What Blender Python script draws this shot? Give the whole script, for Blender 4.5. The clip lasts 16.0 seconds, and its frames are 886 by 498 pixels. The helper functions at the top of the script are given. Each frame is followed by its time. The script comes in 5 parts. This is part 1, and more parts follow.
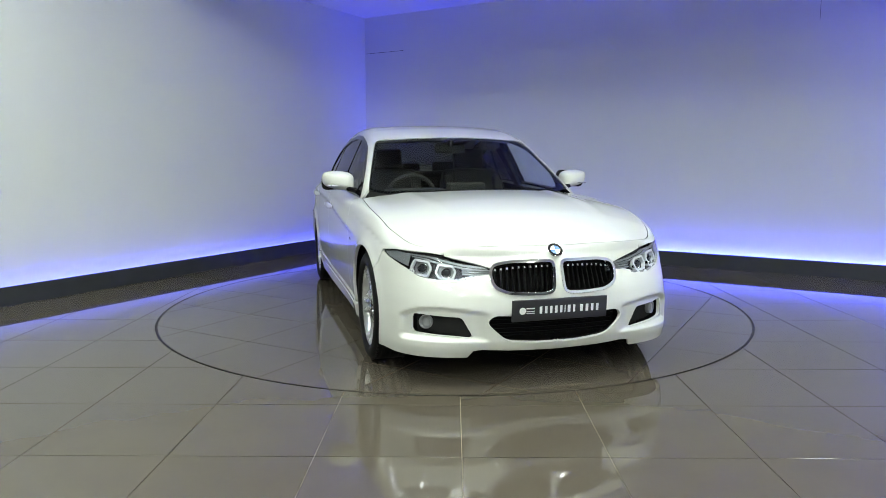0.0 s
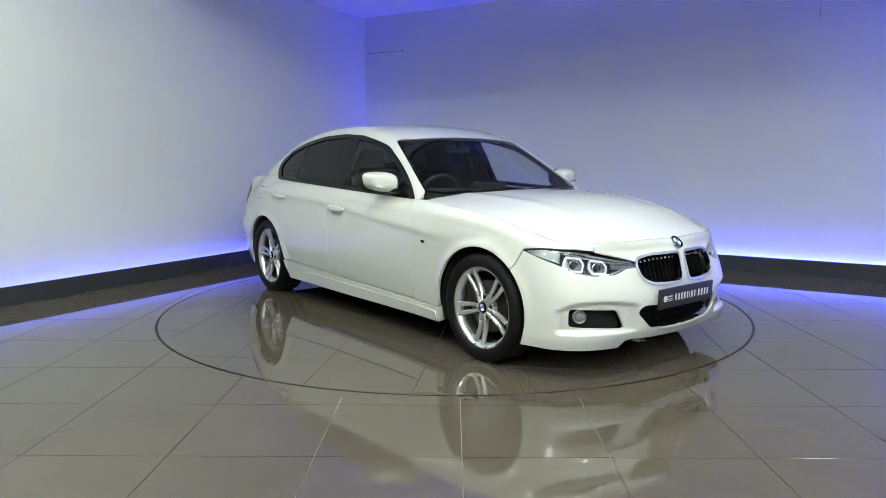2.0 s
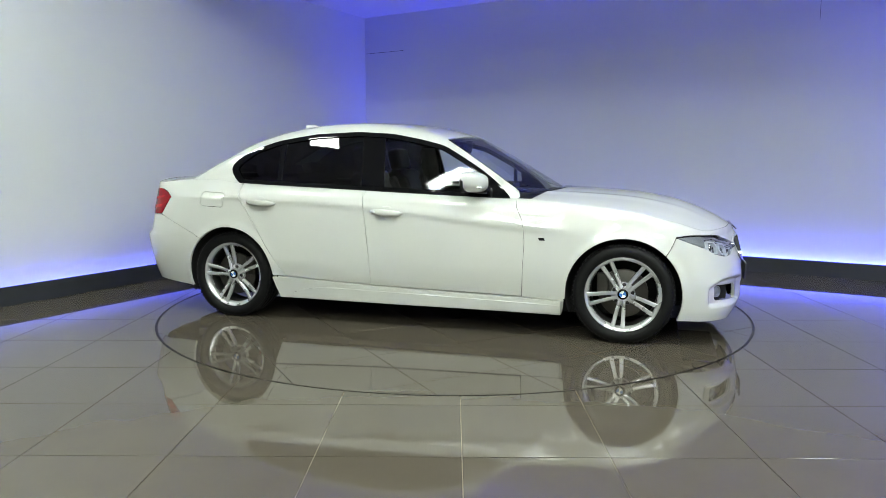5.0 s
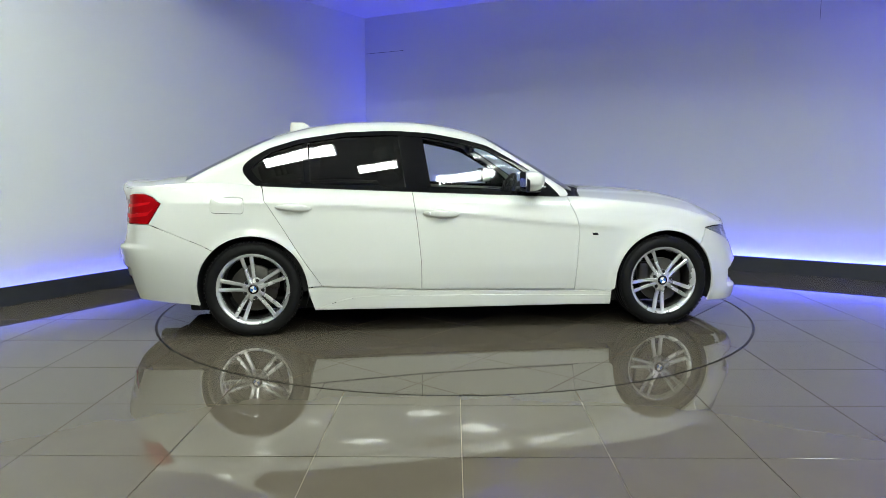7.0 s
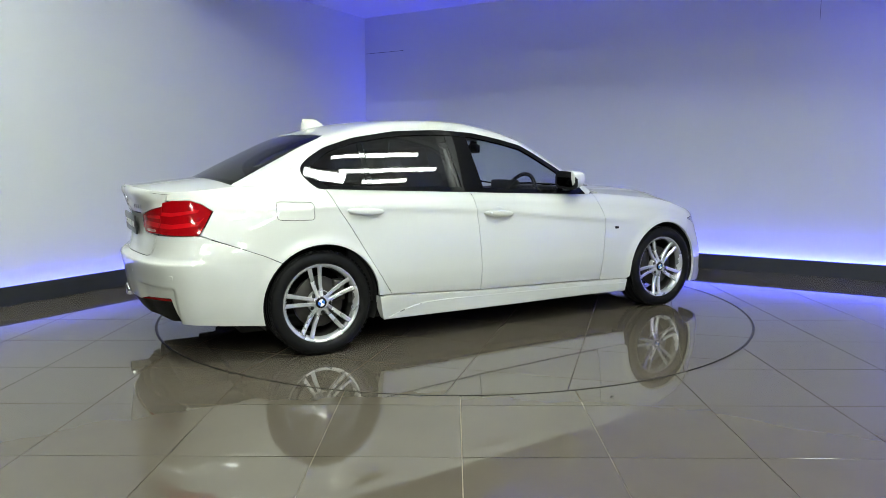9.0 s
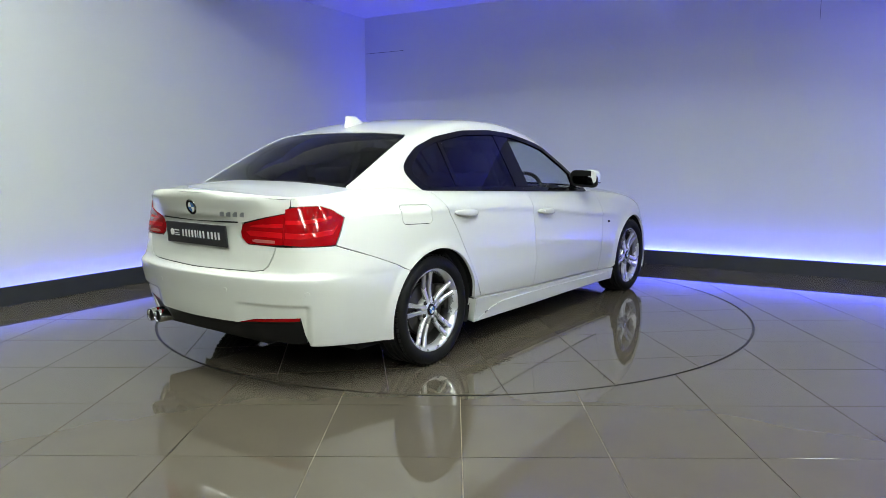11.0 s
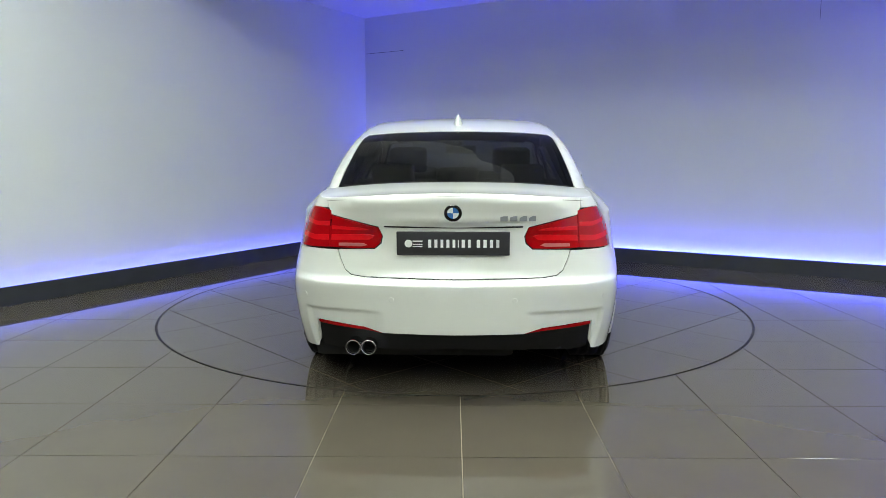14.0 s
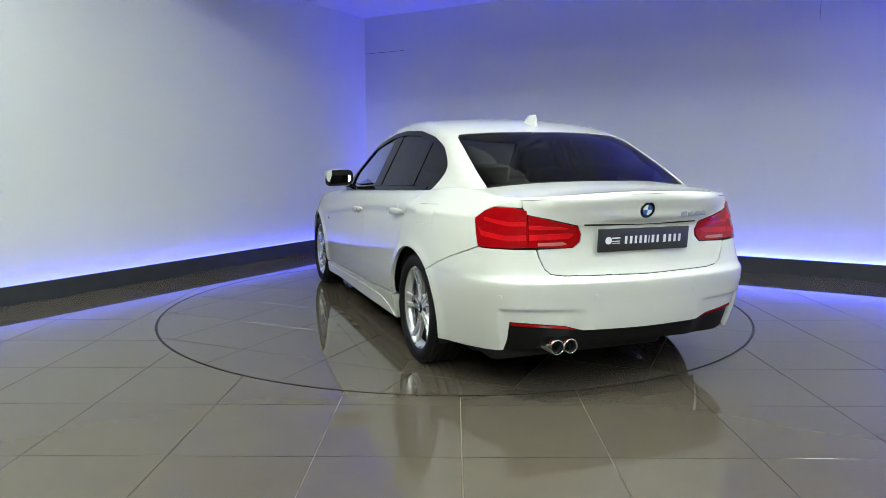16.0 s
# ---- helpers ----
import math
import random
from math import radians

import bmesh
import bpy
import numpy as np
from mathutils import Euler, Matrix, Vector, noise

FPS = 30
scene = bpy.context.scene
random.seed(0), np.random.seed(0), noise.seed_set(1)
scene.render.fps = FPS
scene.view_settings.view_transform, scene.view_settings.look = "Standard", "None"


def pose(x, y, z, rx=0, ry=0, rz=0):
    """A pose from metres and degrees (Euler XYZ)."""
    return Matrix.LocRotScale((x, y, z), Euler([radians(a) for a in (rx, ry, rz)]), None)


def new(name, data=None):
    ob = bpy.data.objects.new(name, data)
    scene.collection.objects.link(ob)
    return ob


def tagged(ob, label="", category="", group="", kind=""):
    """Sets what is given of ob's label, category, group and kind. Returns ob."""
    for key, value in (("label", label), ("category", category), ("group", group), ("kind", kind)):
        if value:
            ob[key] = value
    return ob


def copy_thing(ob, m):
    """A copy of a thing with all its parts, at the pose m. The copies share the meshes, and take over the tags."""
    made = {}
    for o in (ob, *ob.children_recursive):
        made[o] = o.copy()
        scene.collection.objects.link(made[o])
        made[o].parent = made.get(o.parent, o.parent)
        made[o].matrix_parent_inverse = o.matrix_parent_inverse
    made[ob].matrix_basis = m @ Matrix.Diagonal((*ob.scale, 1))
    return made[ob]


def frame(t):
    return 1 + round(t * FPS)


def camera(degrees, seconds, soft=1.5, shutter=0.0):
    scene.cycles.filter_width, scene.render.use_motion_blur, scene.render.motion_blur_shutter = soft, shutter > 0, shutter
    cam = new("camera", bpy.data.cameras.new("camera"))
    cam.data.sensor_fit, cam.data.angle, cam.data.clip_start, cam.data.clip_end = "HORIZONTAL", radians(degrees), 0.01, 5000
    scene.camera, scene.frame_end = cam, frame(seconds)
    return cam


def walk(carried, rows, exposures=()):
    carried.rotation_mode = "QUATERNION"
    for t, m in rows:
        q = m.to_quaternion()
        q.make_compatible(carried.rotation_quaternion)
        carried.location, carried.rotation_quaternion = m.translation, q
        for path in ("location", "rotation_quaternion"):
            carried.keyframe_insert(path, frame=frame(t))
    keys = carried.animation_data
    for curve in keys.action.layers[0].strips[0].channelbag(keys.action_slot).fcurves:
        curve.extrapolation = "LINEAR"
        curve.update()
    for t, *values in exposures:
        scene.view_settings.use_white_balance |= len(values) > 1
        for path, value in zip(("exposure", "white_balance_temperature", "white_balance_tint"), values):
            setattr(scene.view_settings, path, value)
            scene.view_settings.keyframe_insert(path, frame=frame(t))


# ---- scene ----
cam = camera(64.6, 16.0, soft=0.5)
CAM = pose(0, -5.54, 1.163, 90 - 7.474, 0, 0.827) @ pose(0, 0, 0, 0, 0, -0.098)
walk(cam, [(0.0, CAM), (16.0, CAM)], exposures=[(0.0, 0.0), (16.0, 0.0)])

# turn of the platform in degrees, at each half second
TURN = [(0.0, -74.0), (0.5, -68.4), (1.0, -62.5), (1.5, -57.0), (2.0, -51.05), (2.5, -45.45), (3.0, -39.5), (3.5, -33.95),
        (4.0, -28.0), (4.6, -21.0), (5.2, -14.0), (5.8, -7.05), (6.5, 1.0), (7.0, 6.9), (7.5, 12.6), (8.0, 18.45),
        (8.5, 24.05), (9.0, 29.95), (9.6, 37.0), (10.2, 44.0), (10.8, 51.0), (11.5, 59.1), (12.0, 65.05), (12.5, 70.6),
        (13.0, 76.5), (13.5, 82.1), (14.0, 88.05), (14.5, 93.7), (15.0, 99.7), (15.5, 105.3), (16.0, 111.2)]
CAR_OFFSET, CAR_YAW = (-0.035, -0.062), 0.45
DISC_R = 2.217
CORNER = Vector((-1.18, 4.114, 0))          # where the two display walls meet
LEFT = Vector((-0.492, -0.870, 0))          # along the left wall, towards the viewer
RIGHT = Vector((0.863, -0.505, 0))          # along the right wall, towards the viewer
CEIL = 3.0                                  # over the display bay
HALL = 3.5                                  # over the showroom in front of it

# ---- light ----
world = bpy.data.worlds.new("world")
scene.world = world
world.use_nodes = True
world.node_tree.nodes["Background"].inputs[0].default_value = (0.02, 0.02, 0.03, 1)
world.node_tree.nodes["Background"].inputs[1].default_value = 0.2
PANEL_LIGHT = 70.0
BLUE_LEFT = 44.0
BLUE_RIGHT = 136.0


# ---- materials ----
def mat(name, color, rough=0.5, metal=0.0, coat=0.0, vary=0.06, scale=6.0, bump=0.0, bscale=80.0, spec=0.5, rvary=0.0, rand=0.0):
    m = bpy.data.materials.new(name)
    m.use_nodes = True
    nt = m.node_tree
    b = nt.nodes["Principled BSDF"]
    b.inputs["Roughness"].default_value = rough
    b.inputs["Metallic"].default_value = metal
    b.inputs["Coat Weight"].default_value = coat
    b.inputs["Coat Roughness"].default_value = 0.03
    b.inputs["Specular IOR Level"].default_value = spec
    tc = nt.nodes.new("ShaderNodeTexCoord")
    n = nt.nodes.new("ShaderNodeTexNoise")
    n.inputs["Scale"].default_value = scale
    n.inputs["Detail"].default_value = 6
    nt.links.new(tc.outputs["Object"], n.inputs["Vector"])
    mx = nt.nodes.new("ShaderNodeMix")
    mx.data_type = "RGBA"
    mx.inputs[6].default_value = (*[c * (1 - vary) for c in color], 1)
    mx.inputs[7].default_value = (*[min(1, c * (1 + vary)) for c in color], 1)
    nt.links.new(n.outputs["Fac"], mx.inputs[0])
    out = mx.outputs[2]
    if rand:
        oi = nt.nodes.new("ShaderNodeObjectInfo")
        hs = nt.nodes.new("ShaderNodeHueSaturation")
        mr = nt.nodes.new("ShaderNodeMapRange")
        mr.inputs["To Min"].default_value, mr.inputs["To Max"].default_value = 1 - rand, 1 + rand
        nt.links.new(oi.outputs["Random"], mr.inputs["Value"])
        nt.links.new(mr.outputs["Result"], hs.inputs["Value"])
        nt.links.new(out, hs.inputs["Color"])
        out = hs.outputs["Color"]
    nt.links.new(out, b.inputs["Base Color"])
    if rvary:
        n2 = nt.nodes.new("ShaderNodeTexNoise")
        n2.inputs["Scale"].default_value = scale * 0.6
        n2.inputs["Detail"].default_value = 8
        nt.links.new(tc.outputs["Object"], n2.inputs["Vector"])
        mr = nt.nodes.new("ShaderNodeMapRange")
        mr.inputs["From Min"].default_value, mr.inputs["From Max"].default_value = 0.3, 0.7
        mr.inputs["To Min"].default_value, mr.inputs["To Max"].default_value = max(0.0, rough - rvary), rough + rvary
        nt.links.new(n2.outputs["Fac"], mr.inputs["Value"])
        nt.links.new(mr.outputs["Result"], b.inputs["Roughness"])
    if bump:
        nb = nt.nodes.new("ShaderNodeTexNoise")
        nb.inputs["Scale"].default_value = bscale
        nb.inputs["Detail"].default_value = 4
        nt.links.new(tc.outputs["Object"], nb.inputs["Vector"])
        bp = nt.nodes.new("ShaderNodeBump")
        bp.inputs["Strength"].default_value = bump
        bp.inputs["Distance"].default_value = 0.01
        nt.links.new(nb.outputs["Fac"], bp.inputs["Height"])
        nt.links.new(bp.outputs["Normal"], b.inputs["Normal"])
    return m


def glow(name, color, strength):
    m = bpy.data.materials.new(name)
    m.use_nodes = True
    b = m.node_tree.nodes["Principled BSDF"]
    b.inputs["Base Color"].default_value = (0.8, 0.8, 0.8, 1)
    b.inputs["Emission Color"].default_value = (*color, 1)
    b.inputs["Emission Strength"].default_value = strength
    return m


def glass(name, tint, ior=1.5, rough=0.0):
    """A thin pane: tinted see-through with a Fresnel gloss."""
    m = bpy.data.materials.new(name)
    m.use_nodes = True
    nt = m.node_tree
    nt.nodes.remove(nt.nodes["Principled BSDF"])
    tr = nt.nodes.new("ShaderNodeBsdfTransparent")
    tr.inputs["Color"].default_value = (*tint, 1)
    gl = nt.nodes.new("ShaderNodeBsdfGlossy")
    gl.inputs["Roughness"].default_value = rough
    # the same gloss on both sides of the thin pane
    lw = nt.nodes.new("ShaderNodeLayerWeight")
    lw.inputs["Blend"].default_value = 0.5
    pw = nt.nodes.new("ShaderNodeMath")
    pw.operation = "POWER"
    pw.inputs[1].default_value = 5.0
    fr = nt.nodes.new("ShaderNodeMapRange")
    fr.inputs["To Min"].default_value = 1.6 * ((ior - 1) / (ior + 1)) ** 2
    nt.links.new(lw.outputs["Facing"], pw.inputs[0])
    nt.links.new(pw.outputs[0], fr.inputs["Value"])
    mx = nt.nodes.new("ShaderNodeMixShader")
    nt.links.new(fr.outputs[0], mx.inputs[0])
    nt.links.new(tr.outputs[0], mx.inputs[1])
    nt.links.new(gl.outputs[0], mx.inputs[2])
    nt.links.new(mx.outputs[0], nt.nodes["Material Output"].inputs["Surface"])
    return m


WALL = mat("white wall paint", (0.74, 0.76, 0.77), 0.75, vary=0.03, scale=1.5, bump=0.08, bscale=60)
# for walls out of view, dark to hold down bounce and reflections
DIM_WALL = mat("dark grey of unseen walls", (0.07, 0.07, 0.073), 0.7, vary=0.05, scale=2)
CEILING = mat("ceiling paint", (0.72, 0.72, 0.74), 0.8, vary=0.04, scale=3, bump=0.1, bscale=40)
SKIRT = mat("dark grey skirting", (0.035, 0.038, 0.045), 0.45, vary=0.2, scale=9, bump=0.05, rvary=0.1)
TILE = mat("polished grey porcelain", (0.092, 0.078, 0.060), 0.04, vary=0.09, scale=3.5, rvary=0.015, rand=0.035, spec=0.55)
GROUT = mat("tile grout", (0.34, 0.285, 0.205), 0.8, vary=0.35, scale=7)
GROUT_DARK = mat("dark grout", (0.07, 0.06, 0.05), 0.8, vary=0.35, scale=7)
STEEL_RING = mat("blackened steel edge", (0.012, 0.012, 0.012), 0.4, metal=0.5, vary=0.3)
PAINT = mat("alpine white car paint", (0.675, 0.685, 0.645), 0.32, coat=1.0, vary=0.012, scale=2)
GLOSS_BLACK = mat("gloss black trim", (0.004, 0.004, 0.005), 0.03, coat=0.0, vary=0.2, spec=0.3)
MATT_BLACK = mat("matt black plastic", (0.005, 0.005, 0.0055), 0.5, vary=0.25, scale=30, bump=0.1, bscale=250, spec=0.2)
UNDER = mat("dark underbody", (0.008, 0.008, 0.008), 0.85, vary=0.3, scale=12)
RUBBER = mat("tyre rubber", (0.0045, 0.0045, 0.005), 0.62, vary=0.25, scale=14, bump=0.1, bscale=120, spec=0.25)
ALLOY = mat("silver alloy", (0.74, 0.75, 0.76), 0.26, metal=0.7, vary=0.06, scale=12, rvary=0.05)
CHROME = mat("chrome", (0.82, 0.83, 0.85), 0.06, metal=1.0, vary=0.03)
# the shade inside the wheels is put into this dark colour
BARREL_SHADED = mat("alloy darkened for barrel shade", (0.045, 0.043, 0.042), 0.5, metal=0.6, vary=0.3, scale=18)
IRON = mat("brake disc iron", (0.07, 0.066, 0.06), 0.45, metal=0.9, vary=0.2, scale=20)
RED_LENS = mat("red lamp lens", (0.30, 0.0015, 0.004), 0.08, coat=0.0, vary=0.15, scale=18, spec=0.4)
RED_BRIGHT = mat("bright red light guide", (0.55, 0.005, 0.009), 0.1, coat=0.0, vary=0.2, scale=18, spec=0.4)
RED_PALE = mat("pale red reverse lens", (0.42, 0.13, 0.12), 0.15, coat=1.0, vary=0.15)
BLUE_ENAMEL = mat("blue enamel", (0.02, 0.12, 0.40), 0.3, coat=0.2, vary=0.08)
WHITE_ENAMEL = mat("white enamel", (0.80, 0.80, 0.80), 0.3, coat=0.2, vary=0.02)
PLATE = mat("charcoal plate", (0.022, 0.022, 0.027), 0.35, coat=0.3, vary=0.08)
LETTER = mat("white lettering", (0.78, 0.78, 0.78), 0.5, vary=0.03)
CABIN = mat("black cabin trim", (0.022, 0.021, 0.021), 0.65, vary=0.2, scale=15, bump=0.1, bscale=200)
LEATHER = mat("black leather", (0.03, 0.028, 0.027), 0.45, vary=0.15, scale=20, bump=0.15, bscale=120)
HEADLINER = mat("grey headlining", (0.25, 0.24, 0.23), 0.9, vary=0.08, scale=40)
GLASS_FRONT = glass("lightly tinted glass", (0.86, 0.90, 0.89), 1.36)
GLASS_SCREEN = glass("windscreen glass", (0.74, 0.79, 0.77), 1.27)
GLASS_DARK = glass("privacy glass", (0.045, 0.045, 0.045), 1.5)
GLASS_REAR = glass("tinted rear glass", (0.10, 0.10, 0.097), 1.40)
GLASS_CLEAR = glass("clear lamp cover", (0.92, 0.94, 0.95), 1.45)
# tinted dark so that its reflections of walls and lamps stay low
MIRROR = mat("darkened mirror glass", (0.13, 0.135, 0.15), 0.01, metal=1.0, vary=0.01)
PANEL_ON = glow("light panel diffuser", (0.91, 1.0, 0.90), PANEL_LIGHT)
BLUE_ON = glow("blue light strip", (0.06, 0.075, 1.0), BLUE_LEFT)
BLUE_BRIGHT = glow("bright blue light strip", (0.06, 0.075, 1.0), BLUE_RIGHT)
GRILLE = mat("matt black grille plastic", (0.0025, 0.0025, 0.0025), 0.7, vary=0.3, scale=20, spec=0.12)
LIGHT_GUIDE = mat("frosted light guide", (0.72, 0.74, 0.77), 0.18, coat=0.6, vary=0.05)
LENS = mat("dark lens glass", (0.03, 0.033, 0.04), 0.03, coat=1.0, vary=0.1)
LAMP_DARK = mat("dark lamp inside", (0.075, 0.078, 0.085), 0.25, metal=0.3, vary=0.25, scale=25)
LAMP_GREY = mat("satin grey lamp inside", (0.30, 0.31, 0.33), 0.28, metal=0.45, vary=0.2, scale=25)


# ---- building helpers ----
def obj(name, bm, material, parent=None, label="", smooth=True):
    me = bpy.data.meshes.new(name)
    bm.normal_update()
    bm.to_mesh(me)
    bm.free()
    me.materials.append(material)
    me.polygons.foreach_set("use_smooth", [smooth] * len(me.polygons))
    ob = new(name, me)
    ob.parent = parent
    if label:
        tagged(ob, label)
    return ob


def part(name, bm, material, parent, label="", smooth=True):
    """One mesh object under a thing or a part."""
    return obj(name, bm, material, parent, label, smooth)


def add_box(bm, c, s, bevel=0.0, m=None, seg=2):
    made = bmesh.ops.create_cube(bm, size=1.0)["verts"]
    bmesh.ops.scale(bm, vec=s, verts=made)
    if bevel:
        edges = list({e for v in made for e in v.link_edges})
        got = bmesh.ops.bevel(bm, geom=edges, offset=bevel, segments=seg, affect="EDGES", profile=0.6)
        made = list({v for f in got["faces"] for v in f.verts} | {v for v in made if v.is_valid})
    if m is not None:
        bmesh.ops.transform(bm, matrix=m, verts=made)
    bmesh.ops.translate(bm, vec=c, verts=made)
    return made


def box(c, s, bevel=0.0, m=None):
    bm = bmesh.new()
    add_box(bm, c, s, bevel, m)
    return bm


def lathe(profile, n=48, axis="y", bm=None, arc=(0.0, 1.0)):
    """Turn (radius, along) pairs about an axis."""
    bm = bm or bmesh.new()
    full = arc == (0.0, 1.0)
    rings = []
    for k in range(n if full else n + 1):
        a = 2 * math.pi * (arc[0] + (arc[1] - arc[0]) * k / n)
        c, s = math.cos(a), math.sin(a)
        rings.append([bm.verts.new((r * c, h, r * s) if axis == "y" else (r * c, r * s, h)) for r, h in profile])
    for k in range(n):
        p, q = rings[k], rings[(k + 1) % len(rings)]
        for i in range(len(profile) - 1):
            bm.faces.new((p[i], p[i + 1], q[i + 1], q[i]))
    bmesh.ops.remove_doubles(bm, verts=bm.verts, dist=1e-6)
    bmesh.ops.recalc_face_normals(bm, faces=bm.faces)
    return bm


def spline(keys):
    """A monotone cubic through (x, v) keys, held flat outside."""
    xs = np.array([k[0] for k in keys], float)
    vs = np.array([k[1] for k in keys], float)
    order = np.argsort(xs)
    xs, vs = xs[order], vs[order]
    h = np.diff(xs)
    d = np.diff(vs) / h
    m = np.zeros_like(vs)
    m[0], m[-1] = d[0], d[-1]
    for i in range(1, len(vs) - 1):
        if d[i - 1] * d[i] > 0:
            w1, w2 = 2 * h[i] + h[i - 1], h[i] + 2 * h[i - 1]
            m[i] = (w1 + w2) / (w1 / d[i - 1] + w2 / d[i])

    def at(x):
        x = np.clip(np.asarray(x, float), xs[0], xs[-1])
        i = np.clip(np.searchsorted(xs, x) - 1, 0, len(xs) - 2)
        t = (x - xs[i]) / h[i]
        return ((2 * t ** 3 - 3 * t ** 2 + 1) * vs[i] + (t ** 3 - 2 * t ** 2 + t) * h[i] * m[i]
                + (3 * t ** 2 - 2 * t ** 3) * vs[i + 1] + (t ** 3 - t ** 2) * h[i] * m[i + 1])
    return at


def dense(poly, step, closed=True):
    """Points along a polygon, no further apart than step."""
    out = []
    n = len(poly)
    for i in range(n if closed else n - 1):
        a, b = np.array(poly[i], float), np.array(poly[(i + 1) % n], float)
        k = max(1, int(np.ceil(np.hypot(*(b - a)) / step)))
        out += [a + (b - a) * j / k for j in range(k)]
    if not closed:
        out.append(np.array(poly[-1], float))
    return out


def rounded(poly, r, n=4):
    """The polygon with its corners rounded off."""
    out = []
    for i, p in enumerate(poly):
        p = np.array(p, float)
        a, b = np.array(poly[i - 1], float), np.array(poly[(i + 1) % len(poly)], float)
        la, lb = np.hypot(*(a - p)), np.hypot(*(b - p))
        ra, rb = min(r, la * 0.45), min(r, lb * 0.45)
        s, e = p + (a - p) / la * ra, p + (b - p) / lb * rb
        out += [(1 - t) ** 2 * s + 2 * t * (1 - t) * p + t * t * e for t in np.linspace(0, 1, n + 1)]
    return out


def inset(poly, d):
    """The polygon moved inwards by d."""
    P = np.array(poly, float)
    keep = np.hypot(*(P - np.roll(P, 1, 0)).T) > 1e-6
    P = P[keep]
    area = np.sum(P[:, 0] * np.roll(P[:, 1], -1) - np.roll(P[:, 0], -1) * P[:, 1])
    e1, e2 = P - np.roll(P, 1, 0), np.roll(P, -1, 0) - P
    n1 = np.stack([-e1[:, 1], e1[:, 0]], 1) / np.hypot(*e1.T)[:, None]
    n2 = np.stack([-e2[:, 1], e2[:, 0]], 1) / np.hypot(*e2.T)[:, None]
    n = n1 + n2
    n /= np.maximum(np.sum(n * n, 1, keepdims=True) / 2, 0.35)
    return P + n * d * (1 if area > 0 else -1)


def inside(P, poly):
    """Even-odd test of points P against a polygon."""
    x, y = P[:, 0], P[:, 1]
    got = np.zeros(len(P), bool)
    q = np.asarray(poly)
    for a, b in zip(q, np.roll(q, -1, 0)):
        if a[1] != b[1]:
            cross = (a[1] > y) != (b[1] > y)
            got ^= cross & (x < (b[0] - a[0]) * (y - a[1]) / (b[1] - a[1]) + a[0])
    return got


def triangulate(outline, holes, step):
    from mathutils.geometry import delaunay_2d_cdt
    loops = [np.array(outline)] + [np.array(h) for h in holes]
    pts, edges = [], []
    for lp in loops:
        k = len(pts)
        pts += [tuple(p) for p in lp]
        edges += [(k + i, k + (i + 1) % len(lp)) for i in range(len(lp))]
    lo, hi = loops[0].min(0), loops[0].max(0)
    gx, gy = np.arange(lo[0] + step / 2, hi[0], step), np.arange(lo[1] + step / 2, hi[1], step)
    if len(gx) and len(gy):
        G = np.stack(np.meshgrid(gx, gy), -1).reshape(-1, 2)
        ok = inside(G, loops[0])
        for h in loops[1:]:
            ok &= ~inside(G, h)
        edge = np.array(pts)
        near = np.array([np.min(np.sum((edge - g) ** 2, 1)) for g in G]) if len(G) else np.zeros(0)
        G = G[ok & (near > (step * 0.5) ** 2)]
        pts += [tuple(g) for g in G]
    vs, _, fs, _, _, _ = delaunay_2d_cdt([Vector(p) for p in pts], edges, [], 0, 1e-7)
    V = np.array([(v.x, v.y) for v in vs])
    F = np.array([f for f in fs if len(f) == 3])
    C = V[F].mean(1)
    ok = inside(C, loops[0])
    for h in loops[1:]:
        ok &= ~inside(C, h)
    return V, F[ok]


